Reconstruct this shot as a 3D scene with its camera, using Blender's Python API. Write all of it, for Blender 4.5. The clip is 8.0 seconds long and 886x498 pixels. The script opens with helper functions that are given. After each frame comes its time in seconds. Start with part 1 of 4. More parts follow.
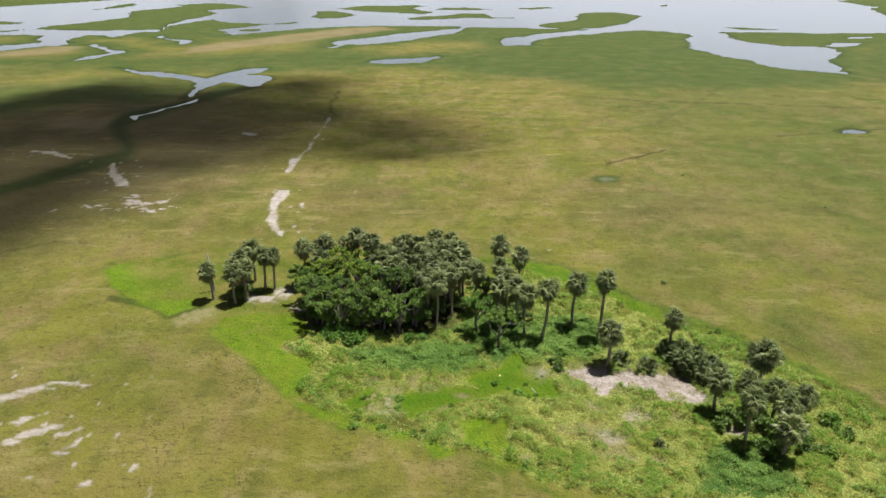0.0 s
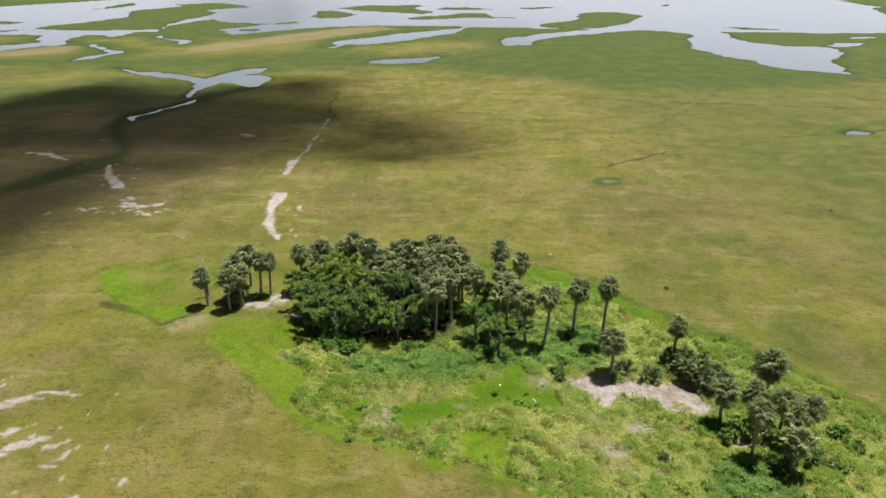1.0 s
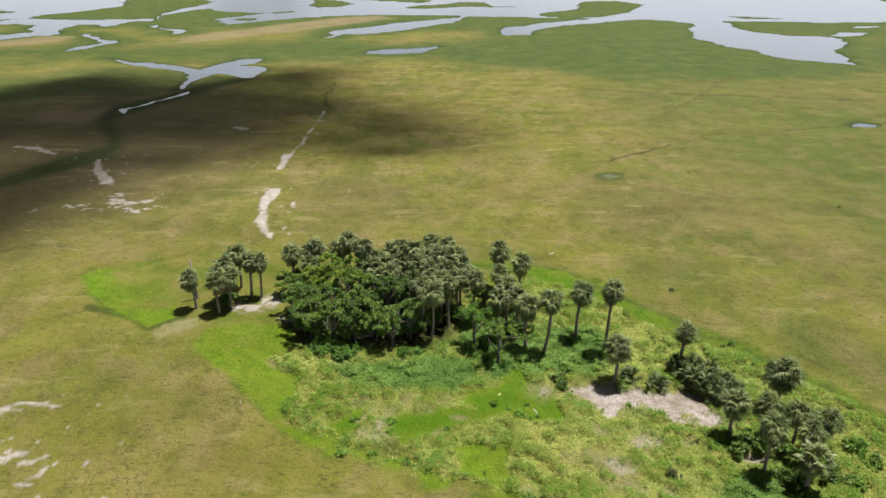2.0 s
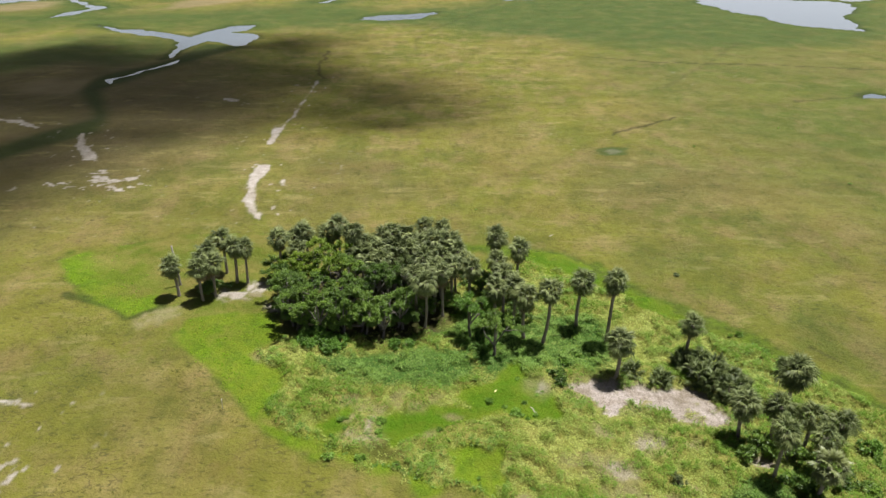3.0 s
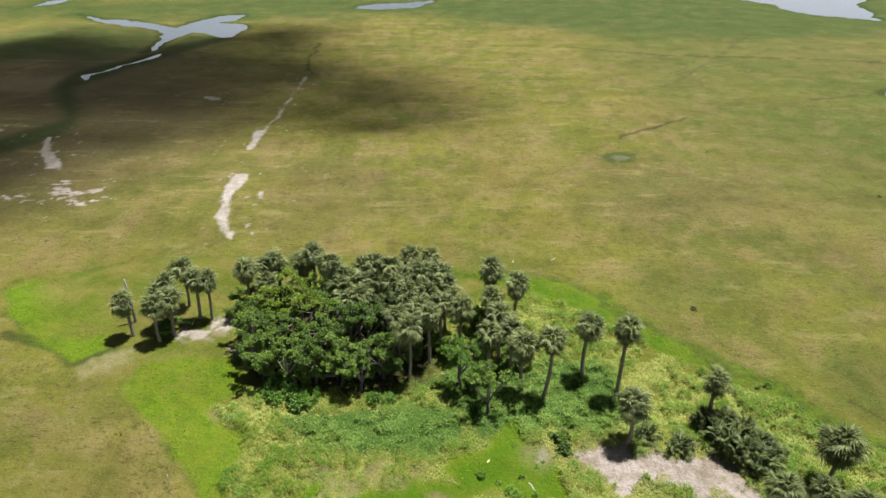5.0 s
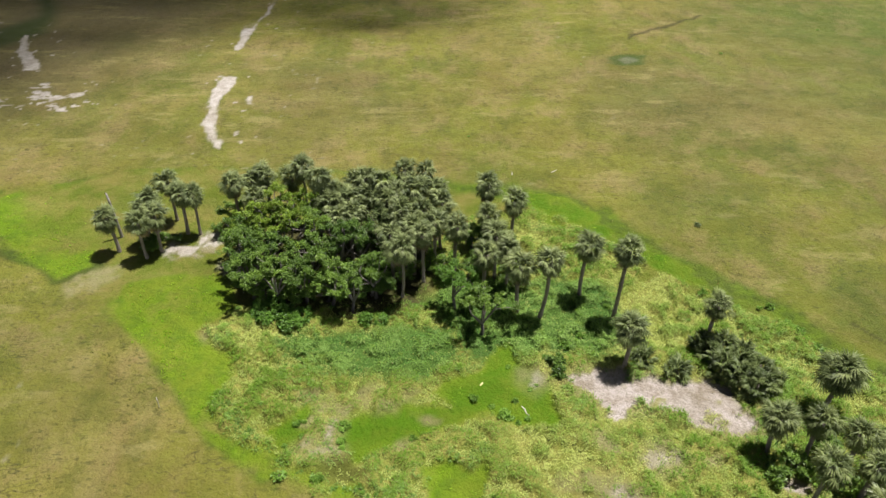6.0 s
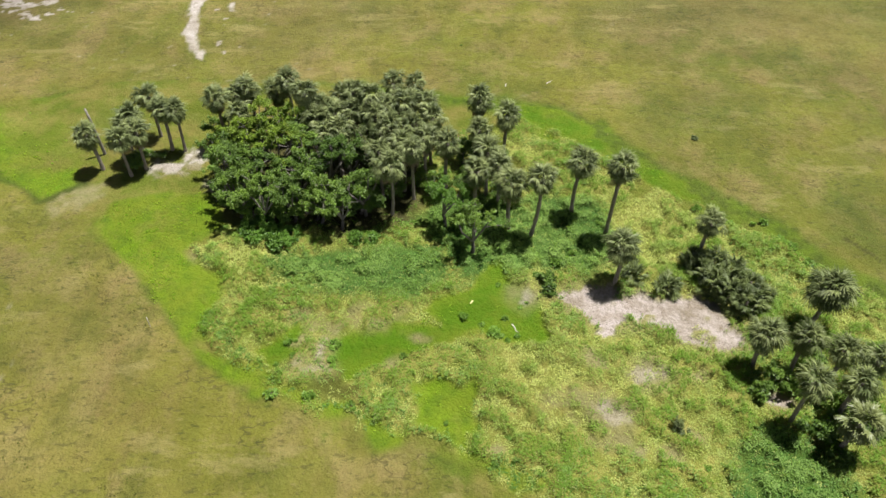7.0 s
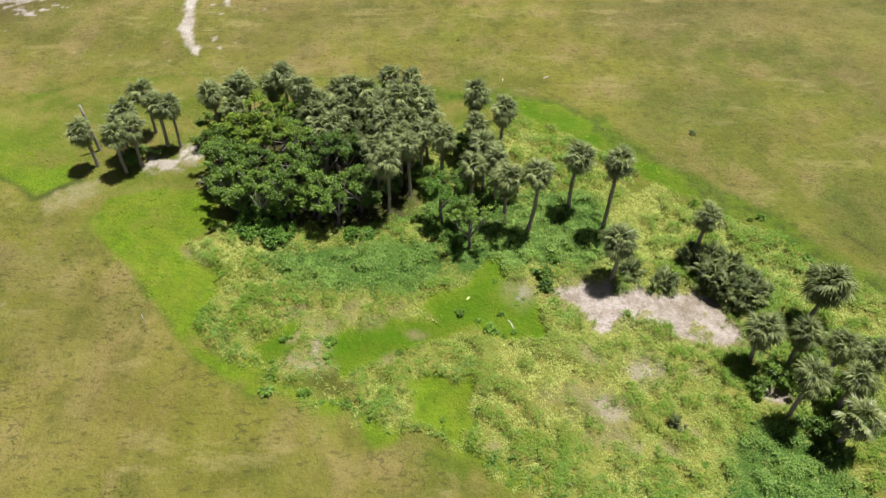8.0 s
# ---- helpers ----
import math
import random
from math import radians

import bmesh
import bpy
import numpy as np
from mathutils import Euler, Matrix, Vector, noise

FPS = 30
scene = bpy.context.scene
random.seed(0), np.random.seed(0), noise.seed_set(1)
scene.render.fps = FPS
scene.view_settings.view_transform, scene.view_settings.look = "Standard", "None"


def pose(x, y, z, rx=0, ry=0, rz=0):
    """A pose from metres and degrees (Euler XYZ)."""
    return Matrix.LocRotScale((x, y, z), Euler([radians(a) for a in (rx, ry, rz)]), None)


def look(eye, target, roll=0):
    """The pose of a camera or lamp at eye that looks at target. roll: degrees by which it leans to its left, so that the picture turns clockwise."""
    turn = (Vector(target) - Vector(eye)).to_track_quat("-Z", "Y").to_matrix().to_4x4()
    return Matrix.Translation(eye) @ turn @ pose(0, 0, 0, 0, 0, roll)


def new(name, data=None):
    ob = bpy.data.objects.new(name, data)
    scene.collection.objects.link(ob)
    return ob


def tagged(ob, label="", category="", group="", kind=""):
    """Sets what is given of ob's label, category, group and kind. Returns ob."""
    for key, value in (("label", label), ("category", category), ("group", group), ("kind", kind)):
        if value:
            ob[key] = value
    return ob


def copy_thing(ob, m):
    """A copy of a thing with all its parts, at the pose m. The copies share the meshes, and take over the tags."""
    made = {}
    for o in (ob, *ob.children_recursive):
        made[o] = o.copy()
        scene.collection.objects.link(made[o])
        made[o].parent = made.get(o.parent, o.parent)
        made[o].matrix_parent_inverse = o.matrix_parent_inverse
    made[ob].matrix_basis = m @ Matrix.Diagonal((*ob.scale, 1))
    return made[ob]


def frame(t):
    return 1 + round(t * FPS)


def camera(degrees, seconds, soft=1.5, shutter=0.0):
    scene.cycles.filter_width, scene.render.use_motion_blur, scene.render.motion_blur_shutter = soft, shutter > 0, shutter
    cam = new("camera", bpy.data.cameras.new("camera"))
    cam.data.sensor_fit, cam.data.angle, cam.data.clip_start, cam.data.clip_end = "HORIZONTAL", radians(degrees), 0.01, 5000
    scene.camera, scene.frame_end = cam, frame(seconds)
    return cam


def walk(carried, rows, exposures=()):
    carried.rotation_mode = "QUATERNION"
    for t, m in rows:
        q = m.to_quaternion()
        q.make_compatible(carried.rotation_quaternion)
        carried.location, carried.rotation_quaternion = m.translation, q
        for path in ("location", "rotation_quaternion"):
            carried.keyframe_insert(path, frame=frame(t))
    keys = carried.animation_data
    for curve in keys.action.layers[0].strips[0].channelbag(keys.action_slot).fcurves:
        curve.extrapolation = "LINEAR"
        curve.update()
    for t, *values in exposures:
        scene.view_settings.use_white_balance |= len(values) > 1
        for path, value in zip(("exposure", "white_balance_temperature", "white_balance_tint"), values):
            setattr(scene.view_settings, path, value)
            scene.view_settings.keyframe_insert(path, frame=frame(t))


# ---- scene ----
cam = camera(65.1, 8.0, soft=1.5)
PATH = [
    (0, (0.204, 0.342, 45.952), (0.191, 2.191, 45.191), 0.5),
    (0.5, (0.311, 1.21, 45.944), (0.296, 3.059, 45.182), 0.5),
    (1, (0.409, 2.493, 45.913), (0.394, 4.342, 45.151), 0.5),
    (1.5, (0.476, 4.272, 45.866), (0.462, 6.12, 45.101), 0.5),
    (1.7, (0.511, 5.176, 45.859), (0.498, 7.021, 45.087), 0.5),
    (2.8, (1.076, 10.514, 46.149), (1.067, 12.321, 45.290), 0.5),
    (3, (1.258, 11.744, 46.185), (1.249, 13.543, 45.31), 0.5),
    (3.5, (1.622, 14.752, 46.32), (1.613, 16.549, 45.442), 0.5),
    (4, (2.015, 17.939, 46.43), (2.005, 19.736, 45.553), 0.5),
    (4.2, (2.163, 19.207, 46.452), (2.152, 21.005, 45.576), 0.4),
    (5.3, (2.902, 25.407, 46.531), (2.888, 27.158, 45.565), 0.5),
    (5.5, (3.032, 26.247, 46.549), (3.018, 27.965, 45.526), 0.6),
    (6, (3.451, 27.594, 46.619), (3.437, 29.223, 45.46), 0.6),
    (6.5, (3.869, 28.422, 46.632), (3.861, 29.951, 45.343), 0.6),
    (7, (4.141, 28.863, 46.577), (4.138, 30.329, 45.217), 0.5),
    (7.5, (4.295, 29.057, 46.483), (4.293, 30.517, 45.116), 0.5),
    (8, (4.42, 29.111, 46.405), (4.419, 30.569, 45.035), 0.4),
]
EXPOSURES = [(0.0, 0.50), (3.0, 0.56), (5.5, 0.63), (7.0, 0.68), (8.0, 0.69)]
walk(cam, [(t, look(eye, target, roll)) for t, eye, target, roll in PATH], EXPOSURES)

# ---- light ----
world = bpy.data.worlds.new("sky")
scene.world = world
world.use_nodes = True
wn = world.node_tree.nodes
sky = wn.new("ShaderNodeTexSky")
sky.sky_type, sky.sun_disc = "NISHITA", False
SUN_WAY = Vector((0.24, 0.20, 1.0)).normalized()      # towards the sun
sky.sun_elevation = math.asin(SUN_WAY.z)
sky.sun_rotation = math.atan2(SUN_WAY.x, SUN_WAY.y)
sky.air_density, sky.dust_density, sky.ozone_density = 1.0, 1.5, 1.0
# fair-weather clouds over the whole sky, closing up towards the horizon
wl = world.node_tree.links
way = wn.new("ShaderNodeTexCoord").outputs["Generated"]
split = wn.new("ShaderNodeSeparateXYZ")
wl.new(way, split.inputs[0])
lift = wn.new("ShaderNodeMath")
lift.operation, lift.inputs[1].default_value = "ADD", 0.22
wl.new(split.outputs[2], lift.inputs[0])
flat = wn.new("ShaderNodeVectorMath")
flat.operation = "DIVIDE"
wl.new(way, flat.inputs[0])
wl.new(lift.outputs[0], flat.inputs[1])
puffs = wn.new("ShaderNodeTexNoise")
puffs.inputs["Scale"].default_value, puffs.inputs["Detail"].default_value, puffs.inputs["Roughness"].default_value = 1.3, 6.0, 0.55
wl.new(flat.outputs[0], puffs.inputs["Vector"])
low = wn.new("ShaderNodeMapRange")
for key, value in zip(("From Min", "From Max", "To Min", "To Max"), (0.0, 0.40, 0.44, 0.0)):
    low.inputs[key].default_value = value
wl.new(split.outputs[2], low.inputs["Value"])
amount = wn.new("ShaderNodeMath")
amount.operation = "ADD"
wl.new(puffs.outputs["Fac"], amount.inputs[0])
wl.new(low.outputs[0], amount.inputs[1])
east = wn.new("ShaderNodeMath")                       # the cloud is thicker to the east
east.operation, east.inputs[1].default_value = "MULTIPLY_ADD", 0.16
wl.new(split.outputs[0], east.inputs[0])
wl.new(amount.outputs[0], east.inputs[2])
edge = wn.new("ShaderNodeMapRange")
edge.inputs["From Min"].default_value, edge.inputs["From Max"].default_value = 0.56, 0.82
wl.new(east.outputs[0], edge.inputs["Value"])
clouded = wn.new("ShaderNodeMix")
clouded.data_type = "RGBA"
wl.new(edge.outputs[0], clouded.inputs[0])
wl.new(sky.outputs[0], clouded.inputs[6])
clouded.inputs[7].default_value = (56.0, 58.5, 63.5, 1)
wl.new(clouded.outputs[2], wn["Background"].inputs[0])
wn["Background"].inputs[1].default_value = 0.0115
sun = new("sun", bpy.data.lights.new("sun", "SUN"))
sun.data.energy, sun.data.angle, sun.data.color = 6.2, radians(0.55), (1.0, 0.958, 0.90)
sun.matrix_world = look(SUN_WAY * 500, (0, 0, 0))


# ---- arithmetic for the land ----
def lattice(ix, iy, seed):
    h = (ix * 374761393 + iy * 668265263 + seed * 974634777) & 0xFFFFFFFF
    h = ((h ^ (h >> 13)) * 1274126177) & 0xFFFFFFFF
    return ((h ^ (h >> 16)) & 0xFFFF) / 65535.0


def vnoise(x, y, seed=0):
    """Smooth noise, 0 to 1, one cell a unit."""
    fx, fy = np.floor(x), np.floor(y)
    ix, iy = fx.astype(np.int64), fy.astype(np.int64)
    u, v = x - fx, y - fy
    u, v = u * u * (3 - 2 * u), v * v * (3 - 2 * v)
    a = lattice(ix, iy, seed) * (1 - u) + lattice(ix + 1, iy, seed) * u
    b = lattice(ix, iy + 1, seed) * (1 - u) + lattice(ix + 1, iy + 1, seed) * u
    return a * (1 - v) + b * v


def fbm(x, y, size, octaves=3, seed=0):
    total, weight, norm = 0.0, 1.0, 0.0
    for k in range(octaves):
        total = total + weight * vnoise(x / size + 17.3 * k, y / size - 9.1 * k, seed + k)
        norm, weight, size = norm + weight, weight * 0.5, size * 0.5
    return total / norm


def edge_distance(x, y, outline, reach=30.0):
    """Signed distance to a closed outline: negative inside, at most reach."""
    pts = np.array(outline, float)
    far = np.full(x.shape, float(reach))
    near = (x > pts[:, 0].min() - reach) & (x < pts[:, 0].max() + reach) & (y > pts[:, 1].min() - reach) & (y < pts[:, 1].max() + reach)
    px, py = x[near], y[near]
    if not px.size:
        return far
    best, inside = np.full(px.shape, reach * reach), np.zeros(px.shape, bool)
    for (ax, ay), (bx, by) in zip(pts, np.roll(pts, -1, 0)):
        ex, ey = bx - ax, by - ay
        k = np.clip(((px - ax) * ex + (py - ay) * ey) / (ex * ex + ey * ey + 1e-9), 0, 1)
        best = np.minimum(best, (px - ax - k * ex) ** 2 + (py - ay - k * ey) ** 2)
        if ay != by:
            inside ^= ((ay > py) != (by > py)) & (px < ex * (py - ay) / (by - ay) + ax)
    d = np.sqrt(best)
    far[near] = np.where(inside, -d, d)
    return far


def line_distance(x, y, pts, reach=12.0):
    best = np.full(x.shape, float(reach))
    for (ax, ay), (bx, by) in zip(pts[:-1], pts[1:]):
        ex, ey = bx - ax, by - ay
        k = np.clip(((x - ax) * ex + (y - ay) * ey) / (ex * ex + ey * ey), 0, 1)
        best = np.minimum(best, np.hypot(x - ax - k * ex, y - ay - k * ey))
    return best


def ramp(d, lo, hi):
    k = np.clip((d - lo) / (hi - lo), 0, 1)
    return k * k * (3 - 2 * k)


def union(x, y, outlines, reach=30.0):
    d = np.full(x.shape, float(reach))
    for o in outlines:
        d = np.minimum(d, edge_distance(x, y, o, reach))
    return d


# ---- plan of the land: water, islands, land cover, in metres ----
W_POOL = [(-153, 329), (-140, 320), (-125, 316), (-113, 307), (-104, 301), (-100, 314), (-96, 329), (-85, 335), (-84, 322), (-91, 313), (-79, 310), (-76, 302), (-76, 284), (-80, 281), (-88, 290), (-94, 292), (-96, 283), (-95, 272), (-95, 261), (-96, 252), (-99, 276), (-102, 287), (-111, 297), (-123, 303), (-139, 313)]
W_CREEK = [(-89, 254), (-90, 244), (-95, 235), (-98, 225), (-98, 215), (-101, 220), (-99, 228), (-95, 237), (-92, 249)]
W_LONG = [(-40, 352), (-39, 363), (-31, 371), (-11, 379), (-6, 387), (-5, 380), (-14, 358), (-27, 353)]
W_INLET = [(-73, 417), (-67, 426), (-72, 448), (-71, 458), (-58, 474), (-31, 517), (-7, 542), (8, 558), (11, 585), (15, 585), (10, 544), (3, 516), (-21, 477), (-41, 447), (-54, 440), (-65, 436), (-65, 420)]
W_BEND = [(-215, 423), (-209, 426), (-204, 418), (-189, 399), (-179, 394), (-175, 389), (-179, 379), (-180, 360), (-183, 357), (-185, 350), (-189, 368), (-185, 376), (-184, 386), (-195, 401)]
W_E1 = [(238, 458), (252, 476), (269, 474), (260, 460), (240, 449)]
W_E2 = [(283, 517), (302, 523), (295, 510), (278, 505)]
W_E3 = [(120, 211), (124, 213), (126, 210), (124, 208), (119, 207)]
I_A = [(-300, 517), (-303, 545), (-295, 568), (-286, 616), (-283, 644), (-310, 702), (-314, 727), (-299, 777), (-295, 809), (-316, 840), (-293, 868), (-267, 873), (-244, 840), (-211, 800), (-227, 778), (-249, 745), (-223, 705), (-221, 666), (-224, 617), (-221, 570), (-210, 526), (-240, 514), (-280, 514)]
I_B = [(-127, 671), (-126, 702), (-138, 752), (-121, 754), (-89, 699), (-96, 660), (-113, 644)]
I_C = [(-122, 793), (-103, 851), (-38, 873), (-28, 851), (-42, 815), (-31, 776), (-17, 751), (-26, 715), (-46, 729), (-66, 735), (-91, 749)]
I_D = [(-39, 660), (-27, 683), (-4, 702), (13, 737), (35, 731), (39, 684), (69, 674), (43, 663), (23, 675), (-8, 650), (-33, 640)]
I_E = [(-18, 788), (-5, 832), (21, 836), (47, 808), (26, 785), (2, 791)]
I_F = [(72, 832), (108, 860), (121, 840), (89, 803)]
I_G = [(256, 919), (282, 936), (256, 883)]
I_H = [(-373, 727), (-358, 748), (-373, 808), (-373, 868), (-351, 823), (-349, 769), (-356, 739)]
I_I = [(-156, 522), (-149, 537), (-137, 538), (-139, 519)]
I_J = [(563, 1089), (709, 1208), (848, 1235), (516, 744), (445, 752), (482, 830), (497, 874), (533, 926), (549, 1023)]
I_K = [(-309, 458), (-295, 471), (-292, 479), (-270, 477), (-263, 466), (-258, 448), (-247, 436), (-252, 423), (-262, 416), (-273, 403)]
I_L = [(72, 592), (84, 622), (116, 658), (121, 710), (140, 763), (172, 777), (181, 751), (190, 719), (172, 679), (155, 630), (136, 599), (118, 575), (89, 562), (75, 576)]
T_1 = [(-149, 378), (-148, 410), (-139, 445), (-114, 492), (-84, 549), (-51, 567), (-41, 543), (-74, 480), (-91, 453), (-112, 422), (-131, 398)]
T_2 = [(-248, 368), (-236, 389), (-227, 413), (-214, 414), (-204, 387), (-212, 374), (-241, 357)]
T_3 = [(-128, 211), (-120, 221), (-105, 219), (-97, 203), (-110, 199), (-120, 201)]
G_1 = [(-27, 358), (32, 434), (79, 494), (168, 537), (146, 435), (153, 384), (181, 329), (278, 462), (306, 433), (228, 318), (144, 298), (72, 293), (22, 322)]
G_2 = [(-246, 353), (-180, 351), (-146, 371), (-63, 409), (-30, 393), (-52, 335), (-86, 343), (-132, 334), (-169, 328), (-221, 315)]
D_CREEKBANK = [(-104, 213), (-104, 226), (-93, 246), (-90, 284), (-73, 278), (-82, 256), (-90, 222), (-95, 209), (-86, 181), (-81, 164), (-90, 143), (-95, 134), (-100, 143), (-88, 175)]
M_1 = [(-38.3, 222.7), (-38.0, 205.7), (-38.1, 192.6), (-37.3, 181.9), (-38.3, 174.7), (-40.5, 172.6), (-38.2, 158.2), (-37.1, 157.6), (-37.5, 167.0), (-37.4, 173.9), (-36.8, 182.4), (-37.4, 192.6), (-37.1, 204.7), (-37.2, 222.7)]
M_2 = [(-37.2, 145.3), (-34.3, 144.3), (-33.8, 140.6), (-34.4, 135.5), (-33.1, 128.5), (-32.6, 125.3), (-30.3, 119.4), (-29.1, 116.3), (-31.0, 118.0), (-33.9, 122.6), (-34.7, 125.2), (-34.9, 128.5), (-36.6, 136.6), (-37.1, 141.8)]
M_3 = [(-83.0, 165.9), (-81.3, 161.6), (-78.9, 154.9), (-74.2, 148.9), (-73.0, 146.0), (-70.7, 147.0), (-72.6, 151.1), (-77.2, 156.6), (-81.5, 165.2)]
M_4 = [(-69.1, 140.1), (-65.5, 140.0), (-62.1, 137.0), (-60.1, 133.4), (-61.3, 131.4), (-64.4, 132.7), (-66.9, 136.3)]
M_5 = [(-60.4, 136.5), (-57.8, 136.1), (-56.0, 130.9), (-57.4, 131.1)]
M_6 = [(-60.0, 199.2), (-55.8, 198.4), (-55.0, 195.8), (-58.9, 196.7)]
M_7 = [(-73.3, 133.4), (-68.7, 133.1), (-68.1, 131.9), (-72.4, 132.0)]
M_8 = [(-60.7, 130.8), (-58.3, 130.4), (-57.1, 127.3), (-59.3, 128.5)]
M_9 = [(-52.6, 65.7), (-50.7, 66.8), (-47.8, 68.5), (-44.9, 69.3), (-41.4, 69.1), (-44.2, 67.9), (-47.3, 66.5), (-49.7, 65.1), (-51.7, 64.2)]
M_10 = [(-46.5, 61.7), (-45.3, 63.0), (-42.9, 63.6), (-44.3, 62.3), (-45.4, 60.9)]
M_11 = [(-46.3, 57.5), (-45.6, 58.3), (-44.2, 60.0), (-41.9, 61.2), (-39.8, 62.8), (-40.6, 61.0), (-42.7, 59.4), (-44.4, 57.8)]
M_12 = [(-39.5, 56.3), (-38.7, 57.4), (-37.3, 59.5), (-37.6, 57.0), (-38.4, 56.3)]
M_15 = [(-34.7, 51.7), (-34.5, 52.5), (-33.6, 53.1), (-33.8, 52.0)]
M_16 = [(-41.2, 51.9), (-40.6, 52.8), (-39.5, 53.5), (-39.8, 52.3)]
M_13 = [(-30.7, 136.6), (-29.6, 136.6), (-28.7, 133.0), (-29.7, 133.0)]
M_14 = [(-108.5, 176.6), (-102.0, 175.6), (-94.0, 170.0), (-94.3, 168.4), (-102.0, 173.2), (-108.0, 174.6)]
M_POND = [(34, 155), (37, 158), (40, 156), (37, 153)]
G_POND = [(33, 157), (36, 159), (41, 158), (40, 154), (36, 152), (33, 153)]
LINE_1 = [(16, 270), (44, 268), (73, 255), (113, 253), (153, 245), (195, 241)]
LINE_2 = [(96, 202), (112, 206), (118, 209), (135, 213)]
LINE_3 = [(39, 168), (48, 175), (58, 184)]
H_OUT = [(-54.7, 101.1), (-51.9, 96.9), (-46.3, 91.2), (-39.0, 86.1), (-35.9, 88.8), (-32.0, 82.1), (-27.4, 77.2), (-22.8, 72.5), (-19.3, 68.6), (-16.4, 65.2), (-13.0, 63.0), (-9.4, 60.7), (-3.8, 58.6), (0.9, 57.8), (4.8, 55.3), (9.4, 52.2), (11.7, 50.1), (21.9, 43.8), (43.2, 44.2), (53.1, 58.8), (48.4, 64.0), (45.2, 72.3), (41.5, 74.7), (38.5, 81.7), (32.4, 86.2), (27.8, 93.2), (19.2, 103.2), (13.2, 106.4), (-8.8, 110.7), (-24.5, 111.5), (-30.4, 111.3), (-40.1, 111.0), (-46.5, 107.1), (-54.8, 104.5)]
B_1 = [(-54.7, 101.1), (-51.0, 95.9), (-45.5, 91.2), (-39.0, 86.1), (-35.9, 88.8), (-38.4, 97.3), (-45.2, 103.6), (-53.0, 104.5)]
CLOUD_SHADE = [(-86, 96), (-72, 113), (-62, 127), (-59, 138), (-60, 149), (-56, 159), (-49, 166), (-39, 170), (-22, 177), (-5, 181), (13, 186), (17, 195), (8, 209), (-10, 229), (-18, 249), (-30, 285), (-44, 313), (-62, 309), (-75, 296), (-86, 283), (-105, 280), (-134, 293), (-150, 268), (-158, 245), (-200, 215), (-220, 150)]
B_2 = [(-31.2, 86.6), (-25.5, 87.7), (-20.0, 87.7), (-18.1, 82.2), (-20.9, 79.6), (-21.2, 77.9), (-16.8, 75.7), (-15.9, 72.7), (-16.7, 69.9), (-18.0, 67.3), (-14.0, 64.9), (-10.5, 62.0), (-13.1, 63.3), (-16.4, 65.3), (-19.3, 68.7), (-22.8, 72.7), (-27.5, 77.4), (-31.9, 82.3)]
B_3 = [(-5.3, 67.5), (-3.9, 68.2), (-0.0, 68.2), (2.9, 69.6), (6.5, 73.1), (9.8, 76.1), (11.6, 71.7), (13.1, 68.4), (12.7, 67.4), (9.8, 67.1), (6.9, 68.6), (4.4, 67.6), (2.1, 65.8), (-0.8, 65.1), (-3.5, 63.9), (-5.0, 65.1)]
B_4 = [(3.1, 62.3), (5.8, 62.6), (6.5, 59.7), (5.8, 56.7), (3.2, 58.6)]
B_5 = [(12.8, 104.3), (18.5, 99.4), (24.3, 93.7), (28.3, 88.6), (32.2, 84.8), (31.9, 88.2), (27.3, 92.7), (21.8, 98.2), (16.2, 103.1)]
U_1 = [(-12.4, 76.5), (-8.3, 78.1), (-1.8, 79.1), (3.3, 78.3), (4.4, 74.5), (1.9, 71.6), (-3.3, 72.2), (-9.9, 74.3)]
U_2 = [(9.1, 84.4), (14.8, 88.3), (20.6, 86.5), (21.3, 80.3), (19.0, 76.2), (14.1, 76.1), (10.5, 79.3)]
U_4 = [(1, 83), (4, 79), (8, 75), (12, 75), (14, 80), (13, 86), (6, 87)]
U_3 = [(28.9, 58.4), (32.0, 57.1), (33.7, 54.3), (33.6, 51.8), (24.1, 51.6), (24.6, 54.9)]
S_1 = [(14.2, 72.1), (16.0, 73.7), (18.2, 74.4), (20.6, 73.5), (22.3, 72.7), (25.7, 73.0), (28.8, 72.9), (30.3, 70.8), (31.0, 68.0), (30.1, 66.6), (26.9, 66.9), (24.7, 68.0), (22.5, 68.8), (18.9, 68.9), (16.6, 70.2)]
S_2 = [(19.9, 64.2), (22.0, 65.0), (23.0, 64.3), (22.0, 62.8), (20.2, 63.1)]
S_3 = [(15.8, 61.4), (17.5, 61.1), (18.6, 59.8), (17.1, 58.8), (15.9, 59.6)]
S_4 = [(-8.0, 64.4), (-6.6, 64.9), (-6.1, 67.3), (-5.7, 67.4), (-5.7, 64.9), (-5.2, 64.3), (-7.2, 64.2)]
S_5 = [(-29.3, 92.7), (-25.9, 95.6), (-23.5, 95.1), (-23.6, 91.8), (-26.6, 91.2), (-27.7, 90.6)]
S_6 = [(-21.6, 90.2), (-20.2, 90.8), (-19.9, 88.2), (-21.0, 87.7)]
S_7 = [(-21.2, 77.9), (-18.6, 79.6), (-17.9, 78.8), (-20.0, 76.4)]
S_8 = [(-38.0, 85.5), (-35.8, 87.5), (-32.9, 89.5), (-31.9, 88.5), (-34.1, 84.6), (-36.6, 83.7)]
S_9 = [(30.7, 61.6), (32.3, 62.1), (32.8, 61.1), (31.3, 60.5)]
S_10 = [(10.7, 72.8), (12.3, 73.5), (12.4, 72.1), (11.1, 71.7)]
